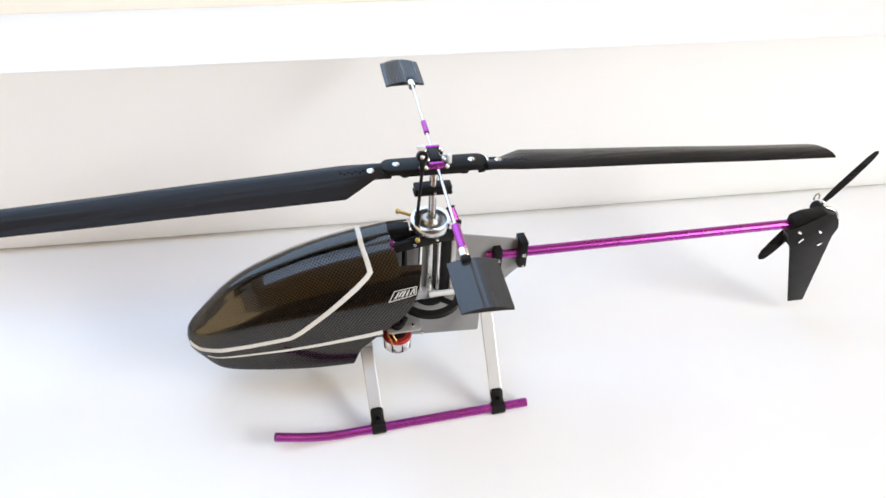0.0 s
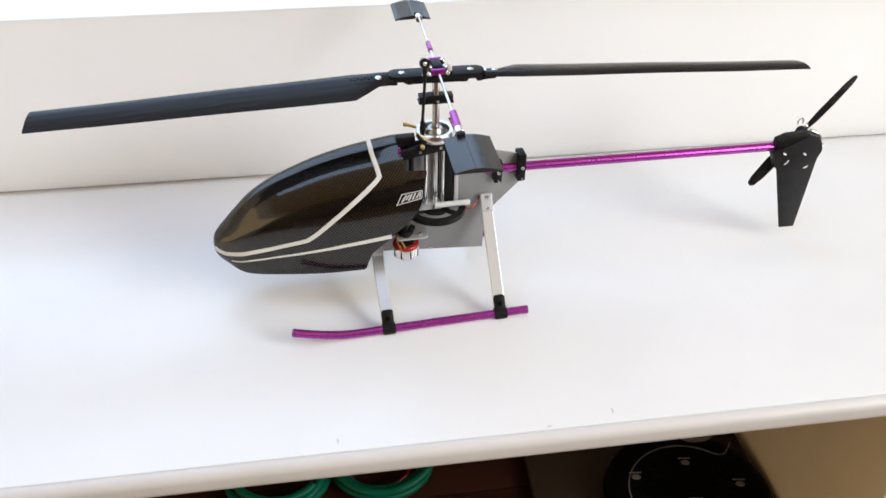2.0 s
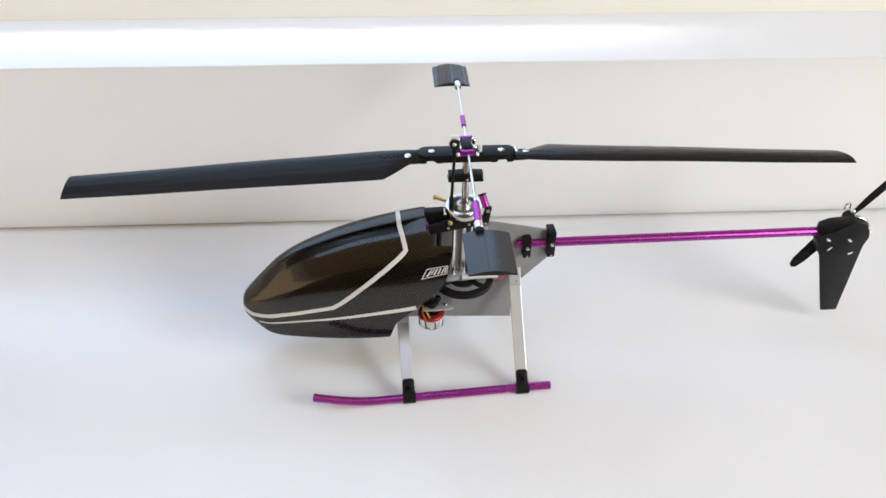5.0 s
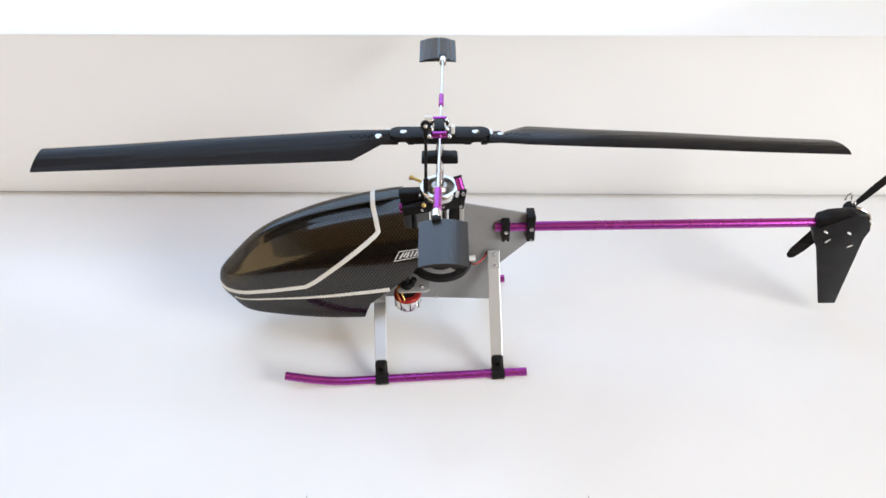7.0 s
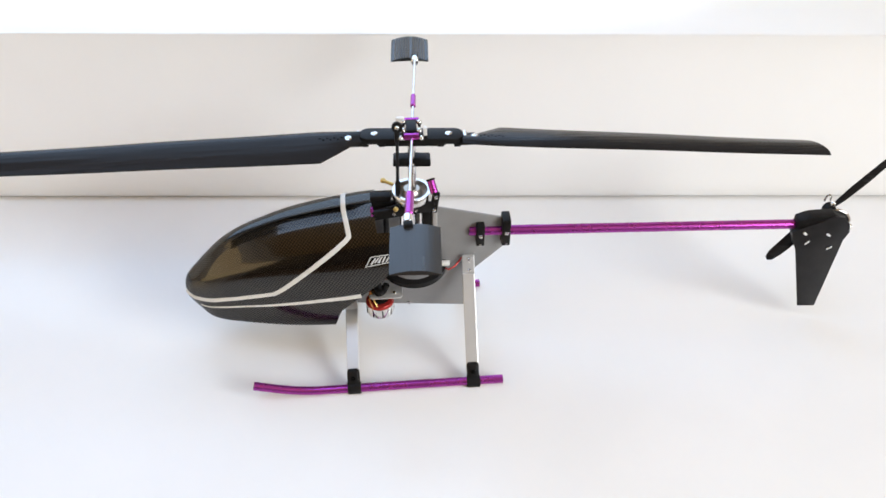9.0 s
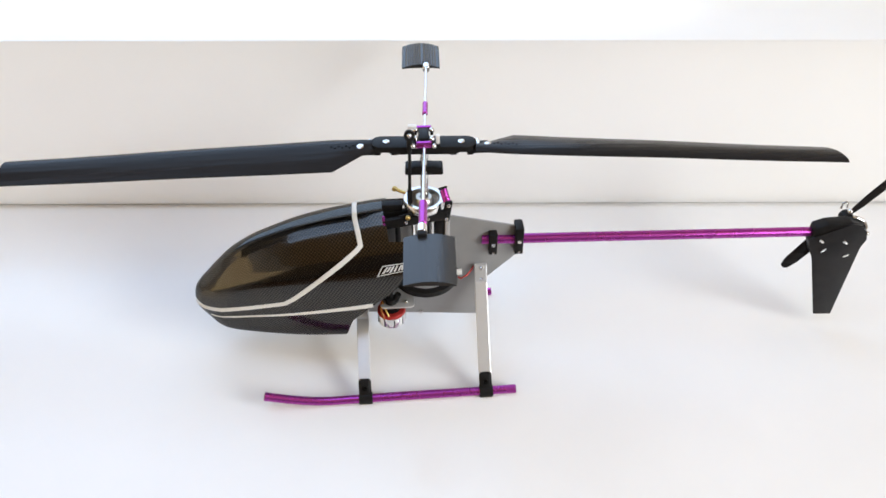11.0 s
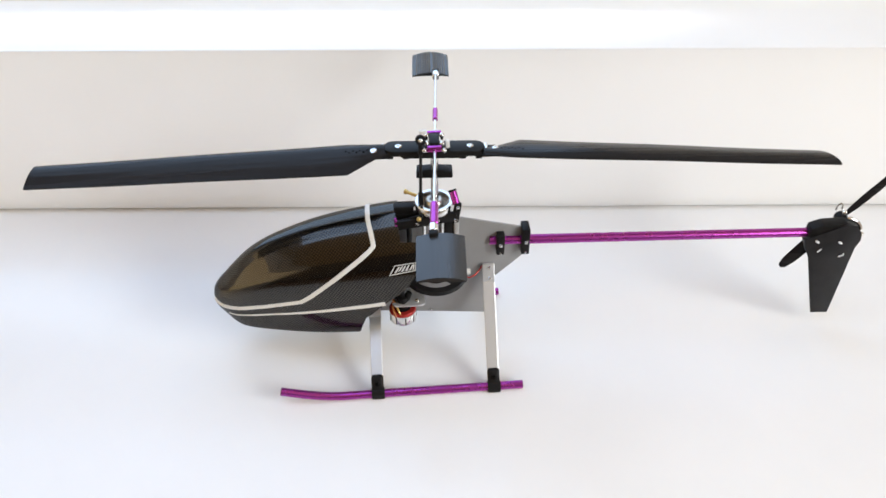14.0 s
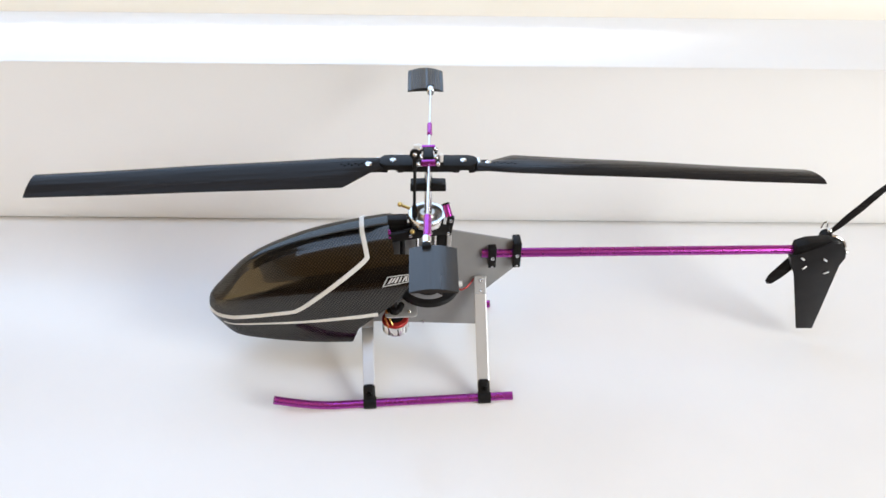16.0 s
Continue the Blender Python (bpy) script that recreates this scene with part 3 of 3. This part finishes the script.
part("mast", rod((0, 0.003, 0.0625), RC + Vector((0, 0, 0.002)), 0.0025), STEEL, heli, "steel main shaft")
hub = part("rotor_hub", slab(rounded(0.0625, 0.0125, 0.0060), 0.0038, RHEAD, 0.0004), BLACK, heli, "black rotor hub bar with rounded ends")
part("hub_plate", slab(rounded(0.0430, 0.0100, 0.0040), 0.0014, RHEAD @ pose(0, 0, -0.0034), 0.0003), BLACK, hub)
for sx in (-0.0275, -0.0175, 0.0175, 0.0275):
    part("hub_lug", box((0.0040, 0.0042, 0.0022), rotor((sx, -0.0040, -0.0028)), 0.0005), BLACK, hub)
for sx in (-0.0222, 0.0222):
    part("bolt", screw(rotor((sx, 0, 0.0018)), (0, 0, 1), 0.0021, 0.0008), CHROME, hub)


def blade(bolt, tip, roll):
    """A tapered blade with a cut-off root, cambered over its chord."""
    d = tip - bolt
    length = d.length
    x = d.normalized()
    y = Vector((0, 0, 1)).cross(x).normalized()
    m = Matrix.Translation(bolt) @ Matrix((x, y, x.cross(y))).transposed().to_4x4() @ pose(0, 0, 0, roll, 0, 0)
    bm = bmesh.new()
    stations = [(-0.006, 0.006, -0.004), (0.0, 0.0068, -0.0062), (0.008, 0.0075, -0.0120), (0.0175, 0.0082, -0.0185)]
    stations += [(0.0175 + (length - 0.0175) * k / 24, 0.0082 + 0.0002 * k / 24, -0.0185 + 0.0068 * k / 24) for k in range(1, 25)]
    n = 10
    rows = []
    for i, (s, lead, trail) in enumerate(stations):
        up, dn = [], []
        skew = (0.0032 if d.x < 0 else 0.0064) * (i == len(stations) - 1)
        for k in range(n + 1):
            f = k / n
            yy = -(lead + (trail - lead) * f)
            t = 0.0026 * (1.48 * math.sqrt(f) - 0.63 * f - 1.76 * f ** 2 + 1.42 * f ** 3 - 0.51 * f ** 4) * 0.9
            c = 0.0011 * 4 * f * (1 - f) + 0.00012 * math.sin(s * 61 + 1.3) + 0.00010 * math.sin(s * 23)
            xs = s - skew * ((1 - f) if d.x < 0 else f)
            up.append(bm.verts.new((xs, yy, c + t + 0.0003)))
            dn.append(bm.verts.new((xs, yy, c - t * 0.5 - 0.0003)))
        rows.append(up + dn[::-1])
    k = len(rows[0])
    for a, b in zip(rows, rows[1:]):
        for j in range(k):
            bm.faces.new((a[j], a[(j + 1) % k], b[(j + 1) % k], b[j]))
    bm.faces.new(rows[0])
    bm.faces.new(rows[-1])
    bmesh.ops.transform(bm, matrix=m, verts=bm.verts)
    return bm, m


for bolt, tip, roll in ((Vector((-0.0365, 0.0035, 0.1648)), Vector((-0.2510, 0.0088, 0.1548)), -9.5), (Vector((0.0365, -0.0012, 0.1648)), Vector((0.2490, -0.0190, 0.1600)), -9.5)):
    bm, m = blade(bolt, tip, roll)
    wing = part("main_blade", bm, BLADE, heli, "long black rotor blade")
    part("bolt", screw(m @ Vector((0.001, 0.001, 0.0022)), m.to_3x3() @ Vector((0, 0, 1)), 0.0021, 0.0008), CHROME, wing)
    for k in range(7):
        part("rivet", ball(0.0008, m @ Vector((0.0048 + 0.0022 * k, 0.0014 * (k % 2), 0.0023 - 0.00002 * k))), GLOSS_BLACK, wing)
    grip = bmesh.new()
    side = -1 if bolt.x < 0 else 1
    add(grip, box((0.010, 0.0085, 0.0040), (0, 0, 0), 0.0008), Matrix.Translation(Vector((side * 0.0335, 0.0030 - 0.0012 * side, 0.1635))))
    part("blade_grip", grip, BLACK, heli, "black blade grip")

for sx in (-0.0322, 0.0322):
    part("hinge_pin", rod(rotor((sx, -0.0052, -0.0006)), rotor((sx, 0.0052, -0.0006)), 0.0013), CHROME, heli, "bright hinge pin")

# head block, flybar and paddles
part("head_block", box((0.0064, 0.0120, 0.0062), RC + Vector((0, 0.0, 0.0048)), 0.0010), BLACK, heli)
for dy in (-0.0082, 0.0088):
    yoke = part("yoke_plate", box((0.0090, 0.0024, 0.0036), rotor((0, dy, 0.0052)), 0.0004), PURPLE, heli, "purple yoke plate")
    for dx in (-0.0048, 0.0048):
        part("ball", ball(0.0017, rotor((dx, dy * 0.55, 0.0066))), CHROME, yoke, "bright ball")
        part("spacer", rod(rotor((dx, dy * 0.9, 0.0052)), rotor((dx, dy * 0.3, 0.0052)), 0.0009), BLACK, yoke)
for dx in (-0.0036, 0.0036):
    part("ball", ball(0.0015, rotor((dx * 1.7, -0.0090, 0.0046))), CHROME, heli, "bright ball")
part("head_arm", box((0.0024, 0.0032, 0.0060), rotor((0.0082, -0.0040, 0.0060)), 0.0007), WHITE_NYLON, heli, "white nylon lever")
part("head_arm", box((0.0050, 0.0030, 0.0020), rotor((0.0072, -0.0045, 0.0030)), 0.0006), BLACK, heli)
part("head_arm", box((0.0052, 0.0026, 0.0022), rotor((-0.0068, 0.0060, 0.0085)), 0.0007), WHITE_NYLON, heli, "white nylon lever")
for dx in (-0.0088, -0.0046):
    part("ball", ball(0.0013, rotor((dx, -0.0062, 0.0024))), CHROME, heli, "bright ball")
F0, F1 = Vector((-0.0062, -0.0880, 0.1735)), Vector((0.0073, 0.0990, 0.1652))
part("flybar", rod(F0, F1, 0.0009), STEEL, heli, "thin steel flybar rod")
FD = (F1 - F0).normalized()
part("flybar_sleeve", rod(F0 + FD * 0.006, F0 + FD * 0.026, 0.0023), PURPLE, heli, "purple sleeve on the flybar")
part("flybar_sleeve", rod(F1 - FD * 0.066, F1 - FD * 0.052, 0.0017), PURPLE, heli, "purple sleeve on the flybar")


def paddle(length, ridge, camber):
    """A cambered ribbed vane, drawn with its root at the origin and reaching along -y."""
    bm = bmesh.new()
    n = 30
    rows = []
    for yy, shrink in ((0.0, 1.0), (-0.0010, 1.0), (-0.012, 1.0), (-0.024, 1.0), (0.0008 - length, 0.99), (-length, 0.97)):
        up, dn = [], []
        for k in range(n + 1):
            f = k / n
            x = (-0.0130 + 0.0260 * f) * shrink
            c = camber * (1 - (2 * f - 1) ** 2)
            rib = (ridge * math.cos(k * math.pi) if 2 < k < n - 2 else 0) - (0.0003 if k == 14 else 0)
            t = 0.0004 + 0.0010 * math.sin(math.pi * f)
            up.append(bm.verts.new((x, yy, c + t + rib)))
            dn.append(bm.verts.new((x, yy, c - t)))
        rows.append(up + dn[::-1])
    k = len(rows[0])
    for a, b in zip(rows, rows[1:]):
        for j in range(k):
            bm.faces.new((a[j], a[(j + 1) % k], b[(j + 1) % k], b[j]))
    bm.faces.new(rows[0])
    bm.faces.new(rows[-1])
    return bm


for root, turn, length in ((Vector((-0.0030, -0.0900, 0.1712)), 0.0, 0.0358), (Vector((0.0040, 0.1035, 0.1612)), 180.0, 0.0312)):
    m = Matrix.Translation(root) @ pose(0, 0, 0, 0, 0, turn - 3.0)
    bm = paddle(length, 0.00013 if turn == 0.0 else 0.00030, 0.0014 if turn == 0.0 else 0.0017)
    bmesh.ops.transform(bm, matrix=m, verts=bm.verts)
    pad = part("paddle", bm, PADDLE, heli, "ribbed grey flybar paddle")
    part("paddle_collar", rod(m @ Vector((-0.0036, 0.0065, 0.0026)), m @ Vector((-0.0036, 0.0005, 0.0026)), 0.0026), CHROME, pad, "bright collar")
    part("paddle_boss", box((0.0050, 0.0040, 0.0036), m @ Vector((-0.0036, -0.001, 0.0030)), 0.0008), BLACK, pad)

# collar on the mast, push rods, swashplate
roof = [(-0.0110, -0.0024), (0.0110, -0.0024), (0.0110, 0.0012), (0.0040, 0.0022), (-0.0040, 0.0022), (-0.0110, 0.0012)]
COLLAR = Matrix.Translation((0, 0.0045, 0.1490)) @ pose(0, 0, 0, 0, 0, -3)
collar = part("mast_collar", slab(roof, 0.0070, COLLAR @ UPRIGHT, 0.0004), BLACK, heli, "black stacked collar on the mast")
part("collar_plate", slab(rounded(0.0232, 0.0084, 0.0012), 0.0011, COLLAR @ pose(0, 0, -0.0028), 0.0003), BLACK, collar)
part("collar_plate", slab(rounded(0.0226, 0.0084, 0.0012), 0.0009, COLLAR @ pose(0, 0, 0.0010), 0.0003), BLACK, collar)
part("screw", screw((0.0005, 0.0005, 0.1480), (0, -1, 0), 0.0012), STEEL, heli)
part("push_rod", rod((-0.0092, 0.0030, 0.1290), (-0.0088, -0.0044, 0.1700), 0.0010), BLACK, heli, "thin black push rod")
part("rod_end", rod((-0.0092, 0.0040, 0.1225), (-0.0091, 0.0022, 0.1330), 0.0017), BLACK, heli, "black rod end")
part("rod_end", rod((-0.0088, -0.0040, 0.1670), (-0.0087, -0.0030, 0.1735), 0.0016), BLACK, heli, "black rod end")
part("ball_link", lathe([(0.0016, -0.0015), (0.0032, -0.0015), (0.0032, 0.0015), (0.0016, 0.0015), (0.0016, -0.0015)], 20, Matrix.Translation((-0.0087, -0.0020, 0.1760)) @ pose(0, 0, 0, 70, 0, 0)), BLACK, heli, "black ball link")
part("ball", ball(0.0017, (-0.0087, -0.0024, 0.1760)), CHROME, heli, "bright ball")
SW = Matrix.Translation((-0.0005, 0.0045, 0.1225))
part("swashplate", lathe([(0.0102, 0.0030), (0.0122, 0.0030), (0.0126, 0.0022), (0.0126, -0.0018), (0.0118, -0.0030), (0.0098, -0.0030), (0.0098, 0.0012), (0.0102, 0.0030)], 40, SW), STEEL, heli, "polished swashplate ring")
part("swash_cup", lathe([(0.0026, 0.0040), (0.0048, 0.0040), (0.0058, 0.0028), (0.0066, -0.0020), (0.0098, -0.0024), (0.0098, -0.0034), (0.0026, -0.0034), (0.0026, 0.0040)], 32, SW), WARM_SILVER, heli, "silver inner cup tinted for a warm reflection")
part("swash_base", lathe([(0.0, -0.0034), (0.0110, -0.0034), (0.0106, -0.0075), (0.0070, -0.0100), (0.0, -0.0100)], 28, SW), BLACK, heli)
part("brass_pin", rod((-0.0178, 0.0173, 0.1236), (-0.0090, 0.0120, 0.1225), 0.0011), BRASS, heli, "brass swash pin")
part("brass_pin", rod((-0.0192, 0.0180, 0.1237), (-0.0172, 0.0168, 0.1236), 0.0017), BRASS, heli, "brass swash pin")
part("ball", lathe([(0, -0.0017)] + [(0.0017 * math.cos(a), 0.0017 * math.sin(a)) for a in np.linspace(-1.4, 1.4, 7)] + [(0, 0.0017)], 14, Matrix.Translation((-0.0110, -0.0070, 0.1190))), BRASS, heli)

# upper servo bar and guide
bar = part("frame_bar", box((0.0405, 0.0030, 0.0068), (0, 0, 0), 0.0005), BLACK, heli, "black cross bar")
bar.matrix_basis = Matrix.Translation((-0.0063, -0.0040, 0.1153)) @ pose(0, 0, 0, 0, -8.5, 0)
for dx in (-0.006, 0.008):
    part("screw", screw((dx, -0.0015, 0), (0, -1, 0), 0.0012), STEEL, bar)
part("frame_block", box((0.0130, 0.0060, 0.0056), (-0.0205, 0.0055, 0.1192), 0.0006), BLACK, heli, "black frame block")
part("frame_block", box((0.0150, 0.0040, 0.0050), (-0.0175, 0.0035, 0.1150), 0.0006), BLACK, heli, "black frame block")
part("servo_arm", rod((-0.0225, -0.0010, 0.1135), (-0.0085, -0.0055, 0.1205), 0.0011), BLACK, heli, "black servo arm")
arm = part("guide_arm", box((0.0046, 0.0030, 0.0150), (0, 0, 0), 0.0006), BLACK, heli, "black guide arm", pose(0.0136, -0.0035, 0.1205, 0, 8, 0))
for dz in (0.0052, -0.0050):
    part("screw", screw((0, -0.0015, dz), (0, -1, 0), 0.0013), STEEL, arm)
post = part("guide_roller", rod((0.0136, -0.002, 0.1261), (0.0115, 0.003, 0.1327), 0.0025), PURPLE, heli, "purple guide post")
part("cap", lathe([(0, 0), (0.0028, 0), (0.0029, 0.0005), (0.0027, 0.0012), (0, 0.0013)], 20, along((0.0115, 0.003, 0.1327), (0.0094, 0.008, 0.1393))), BLACK, post, "black end cap")
part("guide_roller", rod((-0.0262, -0.0035, 0.1185), (-0.0258, -0.0050, 0.1125), 0.0010), PURPLE, heli, "purple guide post")

# lower drive: gear, uprights, motor
GEAR = Matrix.Translation((0, 0.0020, 0.0640))
gear = bmesh.new()
add(gear, lathe([(0.0168, -0.0018), (0.0215, -0.0018), (0.0215, 0.0018), (0.0168, 0.0018), (0.0168, -0.0018)], 72))
for k in range(3):
    add(gear, box((0.0150, 0.0032, 0.0020), (0.0112, 0, 0)), pose(0, 0, 0, 0, 0, 120 * k - 42))
add(gear, lathe([(0, -0.0022), (0.0055, -0.0022), (0.0055, -0.0008), (0.0100, -0.0008), (0.0100, 0.0008), (0.0055, 0.0008), (0.0055, 0.0022), (0, 0.0022)], 28))
part("main_gear", gear, BLACK, heli, "black spoked main gear", GEAR)
for x, r, mat in ((-0.0075, 0.0013, CHROME), (0.0045, 0.0011, STEEL)):
    part("upright_rod", rod((x, -0.0005, 0.066), (x, -0.0005, 0.112), r), mat, heli)
part("upright_rod", rod((-0.0175, -0.0005, 0.080), (-0.0175, -0.0005, 0.112), 0.0018), BLACK, heli, "black upright rod")
part("upright_channel", box((0.0060, 0.0050, 0.046), (0.0090, 0.0022, 0.0885), 0.0004), BLACK, heli)
part("upright_flange", box((0.0030, 0.0060, 0.046), (0.0140, 0.0016, 0.0885), 0.0004), BRUSHED, heli)
part("cross_tube", rod((-0.002, -0.0035, 0.0690), (0.0235, -0.0035, 0.0688), 0.0020), WHITE_NYLON, heli, "white nylon tube")
part("bearing_block", box((0.0160, 0.0080, 0.0045), (-0.0050, 0.0002, 0.0680), 0.0006), BRUSHED, heli)
MOTOR = Matrix.Translation((-0.0240, -0.0120, -0.0022))
motor = part("motor", lathe([(0, 0.0388), (0.0082, 0.0388), (0.0093, 0.0397), (0.0095, 0.0468), (0.0093, 0.0474), (0, 0.0474)], 40, MOTOR), CHROME, heli, "small electric motor with a silver can")
for k in range(9):
    part("slot", box((0.0008, 0.0006, 0.0064), (0, -0.0092, 0.0433)), BLACK, motor, "", MOTOR @ pose(0, 0, 0, 0, 0, 40 * k + 10))
part("ring", lathe([(0.0060, 0.0474), (0.0094, 0.0474), (0.0094, 0.0486), (0.0088, 0.0494), (0.0060, 0.0498), (0.0060, 0.0474)], 40, MOTOR), RED, motor, "red end bell")
part("winding", lathe([(0.0020, 0.0474), (0.0060, 0.0474), (0.0056, 0.0500), (0.0020, 0.0506), (0.0020, 0.0474)], 20, MOTOR), BLACK, motor, "dark winding")
part("pinion", lathe([(0, 0.0510), (0.0036, 0.0510), (0.0036, 0.0590), (0.0016, 0.0594), (0.0016, 0.0655), (0, 0.0655)], 16, MOTOR), BLACK, motor, "dark pinion")
part("motor_mount", slab(rounded(0.0225, 0.0175, 0.0030), 0.0012, pose(-0.0198, -0.0085, 0.0520), 0.0003), BRUSHED, heli, "aluminium motor mount")
part("screw", screw((-0.0140, -0.0130, 0.0528), (0, 0, 1), 0.0013), CHROME, heli)
part("connector", box((0.0042, 0.0040, 0.0062), (-0.0285, -0.0080, 0.0560), 0.0006), BLACK, heli, "black plug of the motor")
part("connector", rod((-0.0215, -0.0120, 0.0535), (-0.0190, -0.0115, 0.0595), 0.0022), BLACK, heli, "black plug of the motor")
part("connector", rod((-0.0238, -0.0110, 0.0590), (-0.0225, -0.0070, 0.0640), 0.0013), BRASS, heli, "brass pin of the motor")
for mat, side, r in ((COPPER, -0.0010, 0.0007), (BRASS, 0.0022, 0.0006)):
    part("lead", pipe([(-0.0280 + side, -0.0205, 0.0455), (-0.0285 + side, -0.0195, 0.0480), (-0.0300 + side, -0.0165, 0.0505), (-0.0300, -0.0110, 0.0535)], r, 8), mat, heli, "thin motor lead")
wire = [(0.0190, -0.0010, 0.0640), (0.0230, -0.0030, 0.0625), (0.0270, -0.0020, 0.0640), (0.0310, 0.0020, 0.0660), (0.0325, 0.0044, 0.0670)]
part("wire", pipe(wire, 0.0006, 8), RED, heli, "thin red wire")

# bits at the tail hub
for p in ((0.2852, 0.0075, 0.0958), (0.2975, -0.0005, 0.0820)):
    part("tail_bolt", ball(0.0017, p), CHROME, heli, "bright bolt end")
arch = [(0.2862 + 0.0104 * math.sin(a), 0.0042 - 0.0030 * a / 1.6, 0.0845 + 0.0085 * math.cos(a)) for a in np.linspace(0.0, 1.5, 12)]
part("tail_lever", pipe(arch, 0.0013, 10), CHROME, heli, "bright curved lever over the fin")
part("tail_lever", pipe([(0.2810, 0.0120, 0.0950), (0.2815, 0.0125, 0.0985), (0.2835, 0.0125, 0.1000), (0.2850, 0.0120, 0.0985), (0.2848, 0.0115, 0.0955)], 0.0007, 8), CHROME, heli, "bright wire lever")

# ---- what lies under the bench ----
lower = empty("lower_shelf", pose(0, 0, 0), "dark red-brown wooden boards of the lower shelf", "shelf", "structure")
for k, (y0, y1) in enumerate(((-0.20, -0.115), (-0.113, -0.028), (-0.026, 0.059), (0.061, 0.146), (0.148, 0.26))):
    part("board", box((1.53, y1 - y0, 0.016), (-0.41, (y0 + y1) / 2, -0.288 - 0.0004 * (k % 2)), 0.001), DARK_WOOD, lower)
sheet = part("backing_board", slab([(0.128, -0.18), (0.143, 0.20), (0.357, 0.20), (0.357, -0.18)], 0.010, pose(0, 0, -0.2745), 0.001), BOARD)
tagged(sheet, "brown board lying on the lower shelf", "board")
panel = part("side_panel", box((0.0095, 0.31, 0.70), (0.3623, 0.050, -0.3685), 0.001), BEIGE)
tagged(panel, "beige upright side panel under the bench", "panel", kind="structure")
tagged(part("side_panel", box((0.0230, 0.31, 0.70), (0.3796, 0.050, -0.3685), 0.001), FRAME), "cream upright panel of the next cabinet", "panel", kind="structure")
tagged(part("bracket", box((0.036, 0.0075, 0.0085), (0.3715, -0.1094, -0.0225), 0.001), SILL), "small white corner bracket under the bench", "bracket")

DISC = Vector((0.2762, 0.0100, -0.2695))
device = empty("round_device", Matrix.Translation(DISC), "glossy black round appliance with pale markings", "appliance")
part("body", lathe([(0, 0), (0.072, 0), (0.078, 0.004), (0.079, 0.010), (0.0765, 0.0165), (0.071, 0.0195), (0.064, 0.0200), (0, 0.0205)], 96), GLOSS_BLACK, device)
ring = bmesh.new()
angles = np.linspace(radians(50), radians(330), 90)
rows = []
for a in angles:
    rows.append([ring.verts.new((r * math.cos(a), r * math.sin(a) * 0.94, z)) for r, z in ((0.0560, 0.0200), (0.0560, 0.0209), (0.0572, 0.0209), (0.0572, 0.0200))])
for a, b in zip(rows, rows[1:]):
    for k in range(3):
        ring.faces.new((a[k], a[k + 1], b[k + 1], b[k]))
part("ring", ring, MARK, device, "pale ring line")
tail = [(0.0361 + 0.024 * f, 0.0407 - 0.0035 * math.sin(math.pi * min(f / 0.75, 1.0)) + 0.010 * max(0.0, f - 0.5) ** 2 * 4, 0.0207 - 0.0006 * f) for f in np.linspace(0, 1, 16)]
part("ring", pipe(tail, 0.0006, 8), MARK, device, "pale ring line")
for x, y, turn in ((-0.045, 0.022, -6), (0.007, 0.032, -7), (0.049, 0.001, -8), (0.001, -0.014, -8)):
    mark = Matrix.Translation((x, y, 0.0209)) @ pose(0, 0, 0, 0, 0, turn)
    part("bar", box((0.012, 0.0014, 0.0006), (0, 0.0052, 0), 0.0), MARK, device, "", mark)
    part("button", lathe([(0, 0.0006), (0.0038, 0.0006), (0.0044, 0.0), (0, 0)], 24), MARK, device, "", mark @ Matrix.Diagonal((1, 0.7, 1, 1)))
part("bar", box((0.034, 0.0030, 0.0006), (0.036, -0.0180, 0.0209)), MARK, device)
# pale reflection above the ring, put in as a solid grey cap
part("pale_smudge", lathe([(0, 0.0), (0.0170, 0.0), (0.0180, 0.003), (0.0150, 0.006), (0, 0.0065)], 32), MARK, device, "pale reflection built as a flat cap", Matrix.Translation((0.030, 0.0640, 0.0190)) @ Matrix.Diagonal((1, 0.55, 1, 1)))


def coil(cx, cy, z, r, turns, wire_r, seed):
    rng = random.Random(seed)
    pts = []
    n = int(40 * turns)
    for k in range(n + 1):
        a = 2 * math.pi * k / 40
        rr = r + 0.004 * math.sin(a * 0.37 + seed) + 0.0008 * rng.random()
        pts.append((cx + rr * math.cos(a), cy + rr * 0.92 * math.sin(a), z + 0.0065 * k / 40 + 0.002 * math.sin(a * 1.7 + seed)))
    return pipe(pts, wire_r, 10)


for cx, cy, r, seed in ((-0.001, 0.100, 0.045, 1), (-0.103, 0.095, 0.044, 5)):
    loop = empty("garden_hose", pose(0, 0, 0), "coiled glossy green hose on the lower shelf", "hose", group="hose coils")
    part("coil", coil(cx, cy, -0.2755, r, 2.9, 0.0040, seed), GREEN, loop)
    part("cord", coil(cx - 0.004, cy + 0.004, -0.2775, r - 0.008, 1.0, 0.0012, seed + 2), RED, loop, "thin red cord")

# lint on the bench top
LINT = material("dark_lint", (0.27, 0.25, 0.24), 0.8, second=(0.35, 0.33, 0.32), scale=300)
for x, y, turn, size in ((-0.0397, -0.1014, 100, 0.0034), (0.1328, -0.1001, 95, 0.0036), (0.0905, -0.1075, 10, 0.0024)):
    bm = pipe([(-size / 2, 0, 0.0003), (-size / 6, size * 0.08, 0.0004), (size / 6, -size * 0.04, 0.0004), (size / 2, size * 0.05, 0.0003)], 0.00020, 6)
    tagged(part("lint", bm, LINT, at=pose(x, y, 0, 0, 0, turn)), "tiny dark fibre lying on the white bench", "lint", "lint on the bench")
